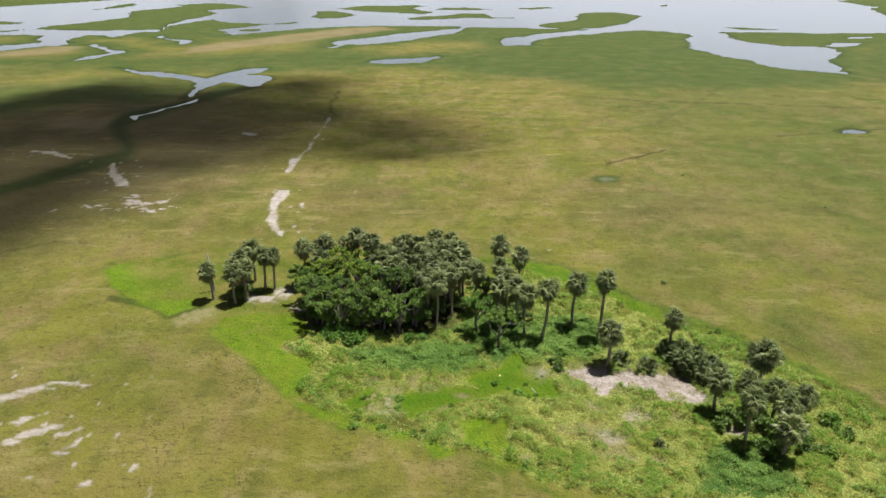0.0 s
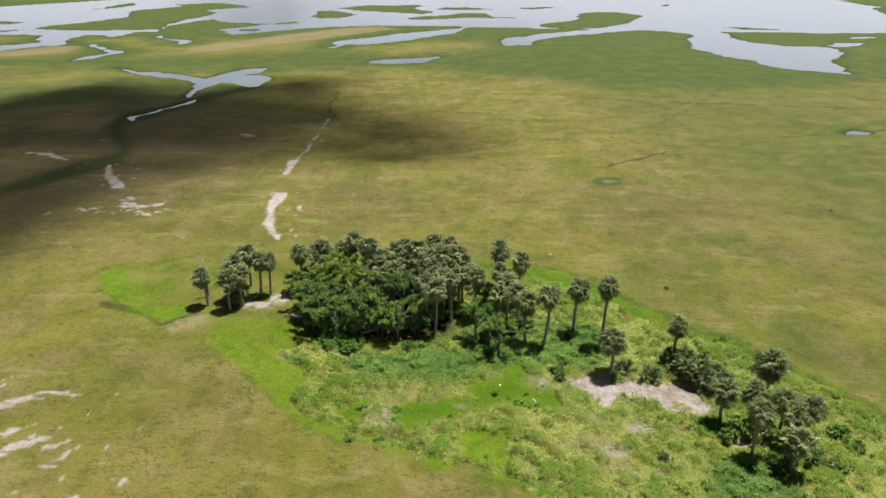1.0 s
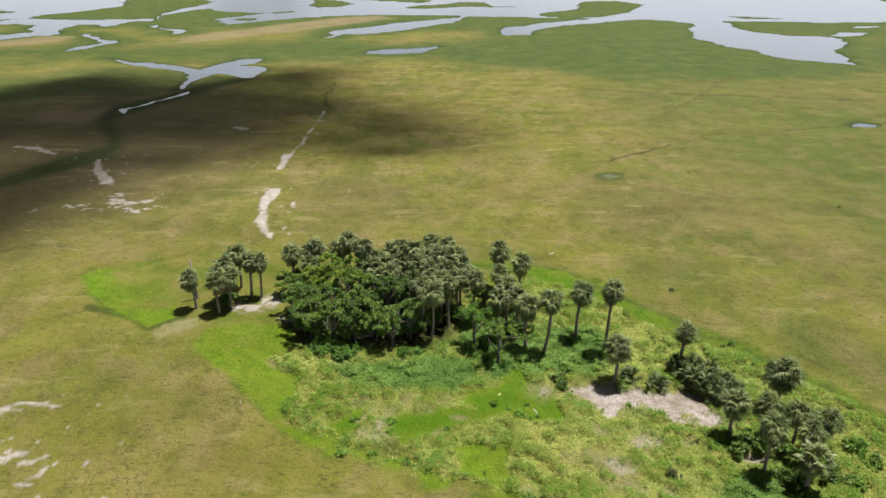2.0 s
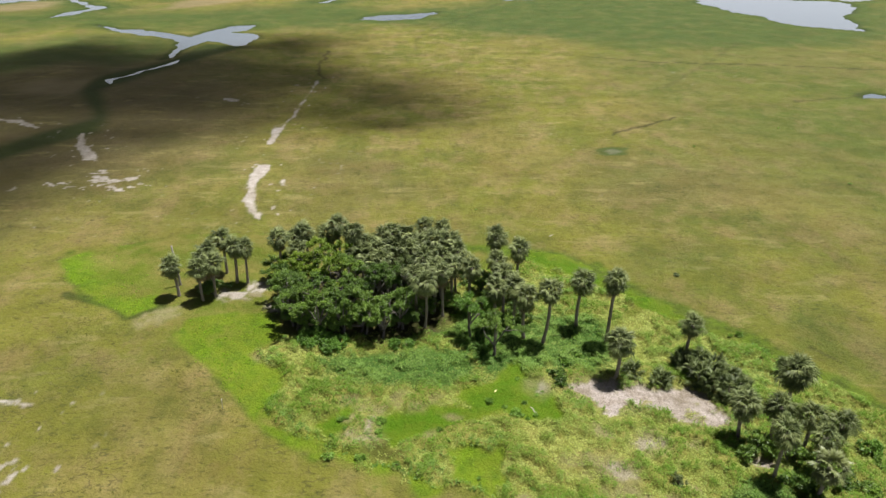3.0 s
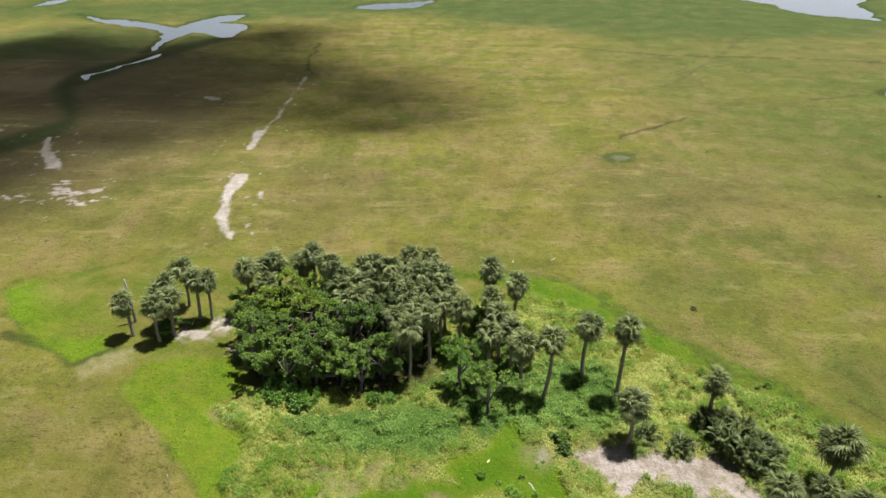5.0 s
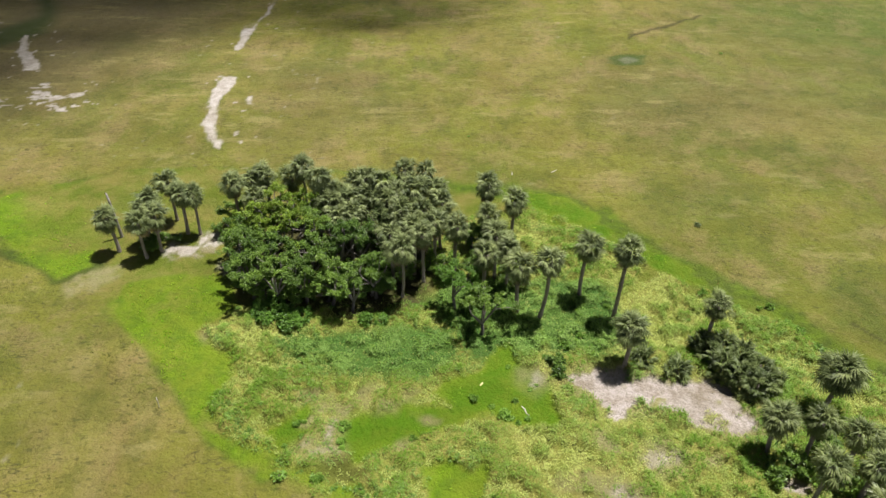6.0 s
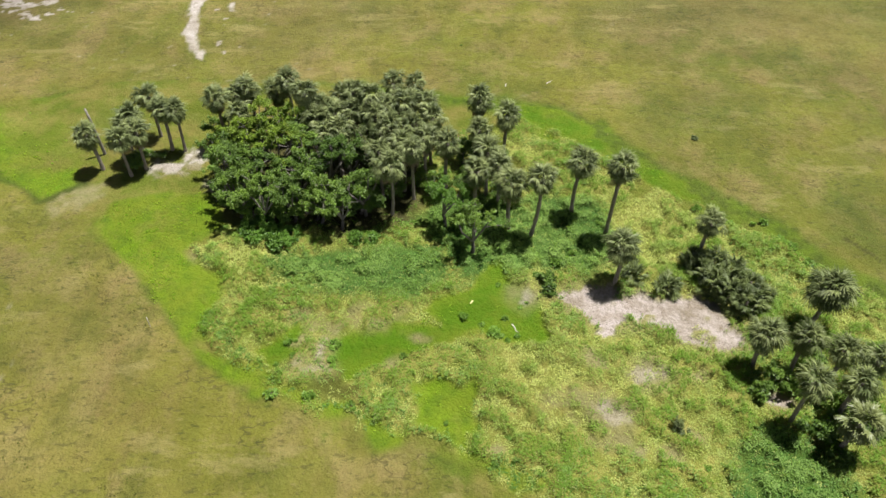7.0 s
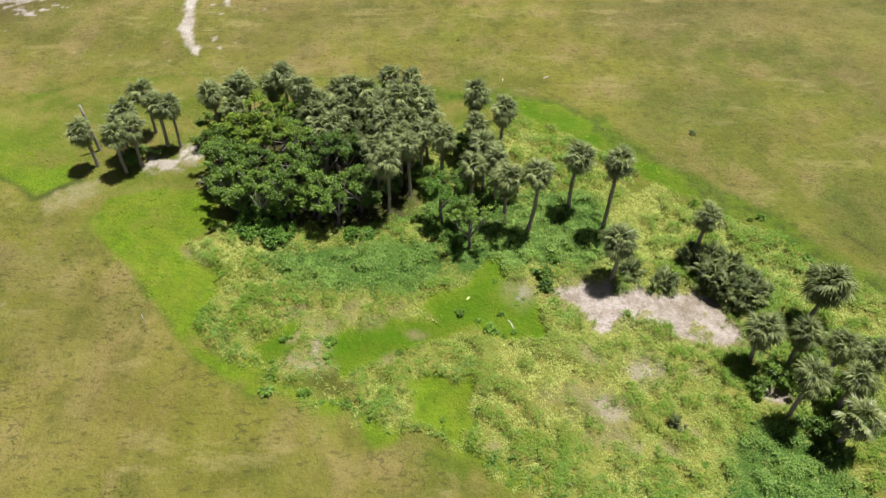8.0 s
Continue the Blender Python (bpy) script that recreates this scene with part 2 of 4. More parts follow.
SHORE_WEST = [(-313, 359), (-257, 378), (-245, 389), (-239, 400), (-235, 412), (-227, 419), (-227, 428), (-237, 443), (-241, 461), (-243, 480), (-232, 481), (-220, 466), (-218, 482), (-219, 503), (-204, 508), (-216, 555), (-212, 588), (-203, 627), (-191, 603), (-163, 588), (-146, 584), (-155, 556), (-168, 530), (-156, 504), (-147, 489), (-137, 506), (-122, 526), (-109, 546), (-86, 564), (-61, 577), (-7, 578), (10, 574), (19, 570), (67, 565), (113, 564), (85, 537), (60, 517), (54, 500), (40, 491), (32, 475)]
SHORE_EAST = [(34, 441), (51, 445), (52, 462), (64, 485), (80, 506), (116, 536), (149, 558), (167, 546), (175, 520), (159, 486), (153, 458), (144, 429), (150, 420), (150, 399), (160, 380), (158, 360), (166, 348), (176, 339), (185, 333), (197, 363), (200, 378), (219, 404), (232, 433), (234, 448), (208, 456), (196, 472), (194, 505), (202, 531), (202, 549), (235, 548), (278, 547), (330, 553), (476, 558)]

I_M = [(-388, 580), (-366, 588), (-335, 574), (-338, 557), (-368, 549)]
I_N = [(-497, 747), (-470, 761), (-459, 805), (-447, 843), (-411, 976), (-668, 1011)]
I_O = [(222, 591), (243, 588), (262, 570), (227, 571)]
I_P = [(-321, 488), (-313, 502), (-305, 521), (-304, 498)]
I_Q = [(-141, 591), (-126, 610), (-125, 592), (-136, 580)]
W_HOOK = [(-194, 473), (-191, 481), (-184, 466), (-176, 459), (-167, 457), (-159, 447), (-160, 431), (-163, 433), (-168, 446), (-179, 459)]
P_GREEN_WEST = [(-179, 259), (-154, 297), (-111, 305), (-93, 264), (-104, 235), (-124, 236), (-153, 219)]
B_6 = [(-17.8, 68.2), (-14.0, 64.9), (-10.1, 62.1), (-6.5, 59.4), (-1.9, 57.1), (3.2, 56.1), (7.4, 54.4), (10.1, 52.9), (10.9, 54.7), (7.0, 56.9), (2.3, 58.3), (-1.7, 59.8), (-5.9, 61.3), (-10.1, 64.1), (-13.5, 66.7), (-16.6, 69.6)]
P_RUST_EAST = [(27, 152), (44, 155), (57, 145), (52.2, 126.7), (37.8, 121.6), (28.4, 127.5)]
P_RUST_MID = [(-34, 145), (-19, 150), (-3, 142), (-2.2, 121.9), (-14.6, 118.5), (-23.6, 116.9)]
B_7 = [(-10.2, 67.4), (-9.2, 68.7), (-8.1, 66.2), (-8.3, 64.7), (-9.7, 64.4), (-11.1, 65.6)]
H_TALL = [(-21.2, 78.7), (-18.1, 82.2), (-13.8, 83.6), (-0.9, 84.2), (8.8, 79.2), (14.7, 87.8), (18.2, 96.9), (22.2, 96.4), (24.4, 90.5), (28.8, 85.7), (39.4, 78.9), (45.3, 70.1), (50.7, 62.4), (42.5, 48.7), (23.7, 48.5), (10.2, 53.1), (7.4, 54.9), (4.1, 56.7), (-3.8, 59.0), (-8.6, 61.0), (-12.9, 64.3), (-16.7, 67.9), (-18.1, 71.2), (-16.6, 74.9)]
P_OLIVE = [(-7.3, 63.8), (-4.1, 64.2), (-2.1, 61.9), (-2.6, 60.3), (-5.0, 60.6), (-7.3, 61.9)]
P_STRAW = [(-10.6, 72.1), (-4.3, 71.1), (1.9, 70.2), (1.0, 68.2), (-4.0, 68.8), (-8.6, 66.8), (-10.6, 69.3)]
P_STRAW_EAST = [(12.7, 61.9), (16.0, 63.0), (19.3, 60.9), (18.2, 57.3), (15.1, 56.8), (12.9, 59.7)]
D_EDGE = [(-49.0, 91.8), (-44.5, 90.3), (-41.3, 88.8), (-38.8, 86.1), (-36.9, 87.1), (-35.2, 88.9)]
P_OLIVE_WEST = [(-46.9, 88.3), (-41.2, 88.5), (-34.4, 84.6), (-29.0, 76.0), (-23.0, 69.0), (-18.0, 64.3), (-33.1, 63.9), (-46.7, 63.6)]
P_OLIVE_EAST = [(20, 105), (30, 95), (38, 85), (46, 74), (56, 62), (90, 60), (105, 112), (60, 125), (30, 118)]
P_GREEN = [(62, 300), (150, 310), (150, 180), (95, 118), (66, 112), (58, 150), (72, 200), (48, 240)]
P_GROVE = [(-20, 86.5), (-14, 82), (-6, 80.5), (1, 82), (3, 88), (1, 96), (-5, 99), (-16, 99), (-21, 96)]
P_LIME = [(9.3, 100.6), (13.4, 102.7), (17.0, 99.5), (20.3, 98.0), (23.9, 95.3), (26.3, 91.5), (21.7, 85.0), (16.2, 88.9), (10.2, 93.1)]
P_UNDER = [(-1, 83), (9, 79), (13, 84), (12, 92), (10, 98), (4, 97), (1, 92)]
B_8 = [(13.8, 104.6), (18.3, 103.9), (21.3, 100.9), (20.5, 98.5), (16.9, 98.4), (13.5, 100.2)]
D_RIM = [(17.3, 105.0), (22.2, 100.9), (24.9, 97.1), (27.9, 92.5), (31.5, 89.3), (34.7, 85.8), (38.6, 82.0), (41.8, 76.0), (45.4, 72.2), (48.8, 65.5)]
P_BROWN_SHADE = [(-140, 250), (-80, 250), (-58, 195), (-60, 145), (-70, 122), (-85, 112), (-120, 130), (-160, 200)]
LAKE = [(-1500, 300)] + SHORE_WEST + SHORE_EAST + [(1800, 600), (3000, 2000), (2500, 4200), (-2500, 4200), (-3000, 1200)]
WATERS = [LAKE, W_POOL, W_CREEK, W_LONG, W_INLET, W_BEND, W_E1, W_E2, W_E3, W_HOOK]
ISLANDS = [I_A, I_B, I_C, I_D, I_E, I_F, I_G, I_H, I_I, I_J, I_K, I_L, I_M, I_N, I_O, I_P, I_Q]
MUDS = [M_1, M_2, M_3, M_4, M_5, M_6, M_7, M_8, M_9, M_10, M_11, M_12, M_13, M_14, M_15, M_16]
SANDS = [S_1, S_5, S_6, S_9]
FAINT_SANDS = [S_2, S_3, S_4, S_10]
LAWNS = [B_1, B_2, B_3, B_4, B_5, B_7, B_8]
LINE_4 = [(63, 215), (84, 245), (116, 296)]
LINE_5 = [(-11, 275), (-11, 303), (-4, 329), (31, 425)]
LINE_6 = [(-37, 224), (-41, 240), (-42.5, 272)]
LINE_7 = [(-78, 107), (-71.5, 111), (-67.5, 113), (-62, 113.5)]
LINE_8 = [(-138, 203), (-130, 215), (-125, 225), (-121, 235)]
LINE_9 = [(44.6, 81.6), (45.1, 80.7), (45.7, 79.4), (46.6, 78.2)]
TRACKS = [LINE_1, LINE_2, LINE_3, LINE_6, LINE_7, LINE_8, LINE_9]
FAINT_TRACKS = [LINE_4, LINE_5]
# bare tan spots in the tall grass: x, y, radius
BARE = [(16.8, 64.9, 1.0), (25.8, 64.4, 0.9), (16.5, 60.5, 1.4), (17.5, 58.6, 1.3), (13.5, 60.7, 0.7), (23.2, 58.5, 0.7), (20.8, 55.6, 0.9), (18.8, 57.0, 0.7), (8.1, 56.9, 0.7), (0.5, 64.8, 0.8), (2.1, 67.5, 0.8), (-7.9, 67.1, 0.9)]


def water_distance(x, y):
    far = 1 + np.clip(y, 0, 1200) / 250
    wx = x + (fbm(x, y, 6, 4, 5) - 0.5) * 2.6 * far
    wy = y + (fbm(x, y, 6, 4, 8) - 0.5) * 2.6 * far
    d = union(wx, wy, WATERS)
    isle = union(wx, wy, ISLANDS)
    return np.maximum(d, -isle)


def cover(x, y):
    """Land cover at each place: the share of each kind, 0 to 1."""
    wx = x + (fbm(x, y, 3.0, 3, 21) - 0.5) * 3.0
    wy = y + (fbm(x, y, 3.0, 3, 24) - 0.5) * 3.0
    fx = x + (fbm(x, y, 30.0, 3, 31) - 0.5) * 24.0
    fy = y + (fbm(x, y, 30.0, 3, 34) - 0.5) * 40.0
    c = {}
    out = edge_distance(wx, wy, H_OUT)
    crisp = edge_distance(x * 0.65 + wx * 0.35, y * 0.65 + wy * 0.35, H_OUT)
    front = (x < -8) | (y < 75)
    out = np.where(front, crisp, out)
    c["grass"] = np.where(front, ramp(-crisp, -0.5, 0.4), ramp(-out, -1.8, 1.0))
    ragged = np.where((y > 86) & (x > 6), (fbm(x, y, 3.5, 3, 27) - 0.5) * 7.0, 0.0)
    c["herb"] = ramp(-union(wx, wy, [H_TALL, P_LIME, P_UNDER]) + ragged, -0.3, 0.7)
    c["rim"] = ramp(-out, -3.5, 0.5) * (1 - ramp(-out, 0.5, 3.0)) * ramp(fbm(x, y, 7, 3, 29), 0.30, 0.55)
    c["rim"] = np.where(front, 0.6 * (1 - ramp(abs(crisp), 0.2, 0.9)) * ramp(fbm(x, y, 2.5, 3, 28), 0.42, 0.6), c["rim"])
    c["rim"] = np.maximum(c["rim"], 0.9 * (1 - ramp(line_distance(wx, wy, D_RIM), 0.6, 2.2)))
    c["lawn"] = ramp(-union(x + (wx - x) * np.where(x < -14, 0.4, 1.25), y + (wy - y) * np.where(x < -14, 0.4, 1.25), LAWNS) + np.where(x < -14, 0, 0.45) - ragged * 0.7, -0.4, 0.5)
    c["lawn"] = np.maximum(c["lawn"], ramp(-edge_distance(wx, wy, B_6), -0.5, 0.8) * ramp(fbm(x, y, 3.5, 3, 99), 0.34, 0.52))
    south = line_distance(wx, wy, B_1[:5])
    worn = (1 - ramp(south, 1.0, 4.8)) * 0.95 + 0.30 * ramp(fbm(x, y, 3.5, 3, 94), 0.42, 0.62)
    c["lawn"] = np.where(x < -34.5, c["lawn"] * np.clip(worn, 0.12, 1), c["lawn"])
    c["meadow"] = ramp(-union(wx, wy, [B_3, B_5, B_7, B_8]) - ragged * 0.7, -0.5, 0.6)
    sx, sy = x * 0.5 + wx * 0.5, y * 0.5 + wy * 0.5
    sand = union(sx, sy, SANDS, 12)
    c["sand"] = ramp(np.minimum(-sand, np.where(x < 0, 0.5, 0.9)) + (fbm(x, y, 1.1, 3, 41) - 0.46) * 3.2, -0.1, 0.5)
    c["sand"] = c["sand"] * np.where(x < -17, 0.45, 1.0)
    faint = union(sx, sy, FAINT_SANDS, 12)
    c["sand"] = np.maximum(c["sand"], 0.6 * ramp(-faint + (fbm(x, y, 0.9, 3, 42) - 0.5) * 2.0, -0.3, 0.8))
    sand = np.minimum(sand, faint)
    c["straw"] = np.maximum(ramp(-edge_distance(wx, wy, S_8), -0.4, 0.6) * ramp(fbm(x, y, 1.4, 3, 49), 0.28, 0.58), 0.7 * ramp(-sand, -1.6, 0.2) * c["herb"])
    c["straw"] = np.maximum(c["straw"], 0.75 * ramp(-union(wx, wy, [P_STRAW, P_STRAW_EAST, S_7]), -0.8, 0.8) * ramp(fbm(x, y, 1.3, 3, 47), 0.38, 0.6))
    for bx, by, br in BARE:
        c["straw"] = np.maximum(c["straw"], 0.9 * (1 - ramp(np.hypot(wx - bx, wy - by) / br, 0.4, 1.4)))
    c["olive"] = ramp(-edge_distance(wx, wy, P_OLIVE), -0.6, 1.0)
    c["blue"] = ramp(-union(wx, wy, [U_1, U_2, U_3, U_4]), -1.2, 1.0)
    mud = union(x + (wx - x) * 0.12, y + (wy - y) * 0.3, MUDS, 12)
    flat = ((x < -48) & (y < 146)) | (y < 90)
    grain = np.where(flat, np.where(y < 90, fbm(x * 0.5 - y * 0.3, y * 1.3, 0.9, 3, 43), fbm(x * 0.75 + y * 0.15, y * 1.2, 1.1, 3, 43)), fbm(x * 1.6, y * 0.55, 2.0, 3, 44))
    c["mud"] = ramp(np.minimum(-mud, np.where(flat, 0.3, 3.0)) + np.where(flat, np.where(y < 90, -0.05, -0.35), 0.0) + (grain - 0.5) * np.where(flat, np.where(y < 90, 1.7, 5.5), 1.6), -0.15, 0.35)
    shell = np.where((x < -17) & (y > 86), ramp(-union(sx, sy, [S_5, S_6], 12), -1.2, 0.8) * ramp(fbm(x, y, 0.9, 3, 40), 0.48, 0.58), 0.0)
    c["mud"] = np.maximum(c["mud"], shell)
    strands = ramp(fbm(x * 1.5, y * 0.30, 1.5, 3, 45), 0.44, 0.60)
    c["mud"] = c["mud"] * np.where((x > -46) & (x < -30) & (y > 171), 0.15 + 0.85 * strands, 1.0)
    c["mud"] = np.maximum(c["mud"], 0.22 * ramp(-edge_distance(wx, wy, M_POND), -0.2, 0.6))
    specks = ramp(fbm(x, y * 0.7, 1.1, 2, 46), 0.83, 0.88) * np.maximum(1 - ramp(mud, 3, 9), 0.35 * ramp(fbm(x, y, 28, 2, 48), 0.68, 0.80)) * (1 - c["grass"]) * (y < 260)
    c["mud"] = np.maximum(c["mud"], 0.8 * specks)
    c["dry"] = ramp(-union(fx * 0.5 + x * 0.5, y, [T_1, T_2, T_3]), -4, 6)
    c["lush"] = np.maximum(ramp(-union(fx, fy, [G_1, G_2], 60), -34, 16), ramp(-edge_distance(wx, wy, G_POND), -0.8, 0.8))
    c["lush"] = np.maximum(c["lush"], 0.5 * ramp(-edge_distance(fx, fy, P_GREEN, 60), -25, 20))
    c["lush"] = np.maximum(c["lush"], 0.42 * ramp(-edge_distance(wx, wy, P_OLIVE_EAST), -3, 5) * ramp(fbm(x, y, 12, 4, 92), 0.30, 0.62))
    c["lush"] = np.maximum(c["lush"], 0.8 * ramp(-edge_distance(fx, fy, P_GREEN_WEST), -10, 12))
    c["lush"] = np.maximum(c["lush"], 0.18 * ramp(-edge_distance(wx, wy, P_OLIVE_WEST), -3, 4) * ramp(fbm(x * 0.6, y * 1.3, 9, 4, 98), 0.30, 0.66))
    # leaf litter under the grove, also carrying painted canopy shade
    c["litter_shade"] = ramp(-edge_distance(wx, wy, P_GROVE), -1.0, 1.5)
    bank = edge_distance(x * 0.6 + fx * 0.4, y * 0.8 + fy * 0.2, D_CREEKBANK)
    c["bank"] = ramp(-bank, -2.5, 3)
    c["bank"] = np.maximum(c["bank"], 0.85 * (1 - ramp(line_distance(wx * 0.4 + x * 0.6, wy * 0.4 + y * 0.6, D_EDGE), 0.4, 1.2)))
    # brown wet ground, its colour also deepening the cloud shade and its soft edge
    c["brown"] = ramp(-edge_distance(fx, fy, P_BROWN_SHADE, 60), -25, 15)
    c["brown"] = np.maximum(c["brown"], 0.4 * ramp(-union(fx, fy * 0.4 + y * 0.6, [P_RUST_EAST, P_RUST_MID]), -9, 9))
    track = np.full(x.shape, 12.0)
    for t in TRACKS:
        track = np.minimum(track, line_distance(wx, wy, t))
    faint_way = np.full(x.shape, 12.0)
    for t in FAINT_TRACKS:
        faint_way = np.minimum(faint_way, line_distance(wx, wy, t))
    c["track"] = (1 - ramp(track, 0.10 + y / 1300, 0.35 + y / 480)) * (0.45 + 0.55 * ramp(fbm(x, y, 25, 2, 91), 0.35, 0.6))
    c["track"] = np.maximum(c["track"], 0.35 * (1 - ramp(faint_way, 0.3, 1.3)))
    return c


# ---- materials ----
def material(name):
    m = bpy.data.materials.new(name)
    m.use_nodes = True
    return m, m.node_tree.nodes, m.node_tree.links, m.node_tree.nodes["Principled BSDF"]


def tex_noise(n, l, scale, detail=4.0, rough=0.6, vector=None, stretch=None):
    t = n.new("ShaderNodeTexNoise")
    t.inputs["Scale"].default_value, t.inputs["Detail"].default_value, t.inputs["Roughness"].default_value = scale, detail, rough
    if vector is not None:
        if stretch:
            mp = n.new("ShaderNodeMapping")
            mp.inputs["Scale"].default_value = stretch
            l.new(vector, mp.inputs[0])
            vector = mp.outputs[0]
        l.new(vector, t.inputs["Vector"])
    return t.outputs["Fac"]


def step_range(n, l, value, lo, hi, a=0.0, b=1.0):
    r = n.new("ShaderNodeMapRange")
    for k, v in zip(("From Min", "From Max", "To Min", "To Max"), (lo, hi, a, b)):
        r.inputs[k].default_value = v
    l.new(value, r.inputs["Value"])
    return r.outputs[0]


def blend(n, l, fac, a, b, kind="MIX"):
    m = n.new("ShaderNodeMix")
    m.data_type, m.blend_type = "RGBA", kind
    for sock, v in ((m.inputs[0], fac), (m.inputs[6], a), (m.inputs[7], b)):
        if isinstance(v, (int, float)):
            sock.default_value = v
        elif isinstance(v, tuple):
            sock.default_value = (*v, 1)
        else:
            l.new(v, sock)
    return m.outputs[2]


def times(n, l, a, b):
    m = n.new("ShaderNodeMath")
    m.operation = "MULTIPLY"
    for s, v in zip(m.inputs, (a, b)):
        if isinstance(v, (int, float)):
            s.default_value = v
        else:
            l.new(v, s)
    return m.outputs[0]


def bump(n, l, bsdf, height, strength, distance):
    b = n.new("ShaderNodeBump")
    b.inputs["Strength"].default_value, b.inputs["Distance"].default_value = strength, distance
    l.new(height, b.inputs["Height"])
    l.new(b.outputs[0], bsdf.inputs["Normal"])


def ground_material():
    m, n, l, s = material("marsh_ground")
    pos = n.new("ShaderNodeNewGeometry").outputs["Position"]

    def share(name):
        a = n.new("ShaderNodeAttribute")
        a.attribute_name = name
        return a.outputs["Fac"]
    broad = tex_noise(n, l, 0.022, 6, 0.65, pos, (1.1, 0.8, 1.0))
    mid = tex_noise(n, l, 0.10, 8, 0.70, pos, (1.1, 0.85, 1.0))
    clump = tex_noise(n, l, 0.55, 5, 0.7, pos)
    fine = tex_noise(n, l, 2.6, 4, 0.75, pos)
    tone = tex_noise(n, l, 0.032, 9, 0.72, pos, (1.1, 0.8, 1.0))
    dash = tex_noise(n, l, 1.1, 3, 0.55, pos, (0.7, 1.7, 1.0))
    # marsh: olive green, straw and brown in soft fields
    col = blend(n, l, step_range(n, l, broad, 0.45, 0.56), (0.154, 0.155, 0.019), (0.180, 0.156, 0.036))
    col = blend(n, l, step_range(n, l, tone, 0.46, 0.60, 0, 0.8), col, (0.086, 0.112, 0.008))
    col = blend(n, l, step_range(n, l, mid, 0.50, 0.64, 0, 0.85), col, (0.218, 0.165, 0.070))
    col = blend(n, l, step_range(n, l, tex_noise(n, l, 0.05, 7, 0.7, pos, (1.1, 0.8, 1)), 0.56, 0.68, 0, 0.6), col, (0.165, 0.106, 0.048))
    streak = tex_noise(n, l, 0.20, 6, 0.72, pos, (1.2, 0.8, 1))
    col = blend(n, l, step_range(n, l, streak, 0.50, 0.64, 0, 0.58), col, (0.074, 0.084, 0.009))
    weave = tex_noise(n, l, 0.24, 6, 0.75, pos, (0.9, 0.7, 1))
    col = blend(n, l, step_range(n, l, weave, 0.52, 0.62, 0, 0.55), col, (0.208, 0.178, 0.056))
    col = blend(n, l, step_range(n, l, clump, 0.56, 0.72, 0, 0.45), col, (0.070, 0.066, 0.010))
    # brown soil, toned down to paint in part of the cloud shade
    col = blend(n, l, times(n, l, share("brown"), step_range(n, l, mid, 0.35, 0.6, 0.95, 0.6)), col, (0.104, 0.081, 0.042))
    col = blend(n, l, step_range(n, l, dash, 0.59, 0.67, 0, 0.6), col, (0.058, 0.058, 0.011))
    col = blend(n, l, step_range(n, l, fine, 0.50, 0.78, 0, 0.36), col, (0.220, 0.192, 0.050))
    pale_streak = tex_noise(n, l, 0.16, 6, 0.66, pos, (0.55, 1.5, 1))
    col = blend(n, l, step_range(n, l, pale_streak, 0.57, 0.65, 0, 0.55), col, (0.258, 0.222, 0.086))
    # winding cracks and dark dots between low tussocks
    vein = n.new("ShaderNodeMath")
    vein.operation, vein.inputs[1].default_value = "SUBTRACT", 0.5
    l.new(tex_noise(n, l, 0.42, 3, 0.5, pos, (0.75, 1.25, 1)), vein.inputs[0])
    crack = n.new("ShaderNodeMath")
    crack.operation = "ABSOLUTE"
    l.new(vein.outputs[0], crack.inputs[0])
    where = step_range(n, l, tex_noise(n, l, 0.14, 4, 0.6, pos), 0.53, 0.60, 0, 0.60)
    col = blend(n, l, times(n, l, step_range(n, l, crack.outputs[0], 0.004, 0.016, 1.0, 0.0), where), col, (0.048, 0.044, 0.012))
    col = blend(n, l, times(n, l, step_range(n, l, tex_noise(n, l, 1.7, 2, 0.5, pos, (0.8, 1.2, 1)), 0.62, 0.70, 0, 0.7), step_range(n, l, mid, 0.40, 0.58, 0.2, 1.0)), col, (0.056, 0.066, 0.010))
    col = blend(n, l, step_range(n, l, tex_noise(n, l, 1.25, 3, 0.6, pos, (0.9, 1.3, 1)), 0.60, 0.70, 0, 0.30), col, (0.255, 0.218, 0.090))
    col = blend(n, l, 0.05, col, (0.16, 0.16, 0.17))
    col = blend(n, l, times(n, l, share("grass"), 0.75), col, blend(n, l, step_range(n, l, tex_noise(n, l, 0.16, 6, 0.7, pos), 0.42, 0.62), (0.090, 0.132, 0.009), (0.190, 0.168, 0.046)))
    col = blend(n, l, times(n, l, share("lush"), step_range(n, l, mid, 0.40, 0.65, 1.0, 0.7)), col, (0.054, 0.086, 0.019))
    col = blend(n, l, times(n, l, share("dry"), 0.85), col, (0.205, 0.168, 0.092))
    col = blend(n, l, times(n, l, share("bank"), 0.85), col, (0.030, 0.050, 0.010))
    col = blend(n, l, times(n, l, share("rim"), 0.9), col, blend(n, l, step_range(n, l, clump, 0.42, 0.60), (0.085, 0.145, 0.009), (0.045, 0.080, 0.009)))
    col = blend(n, l, times(n, l, share("track"), 0.68), col, (0.040, 0.034, 0.014))
    herb = blend(n, l, step_range(n, l, clump, 0.35, 0.65), (0.245, 0.235, 0.062), (0.125, 0.165, 0.024))
    herb = blend(n, l, share("blue"), herb, (0.070, 0.130, 0.022))
    col = blend(n, l, share("herb"), col, herb)
    lawn = blend(n, l, step_range(n, l, mid, 0.38, 0.62), (0.106, 0.186, 0.006), (0.136, 0.180, 0.014))
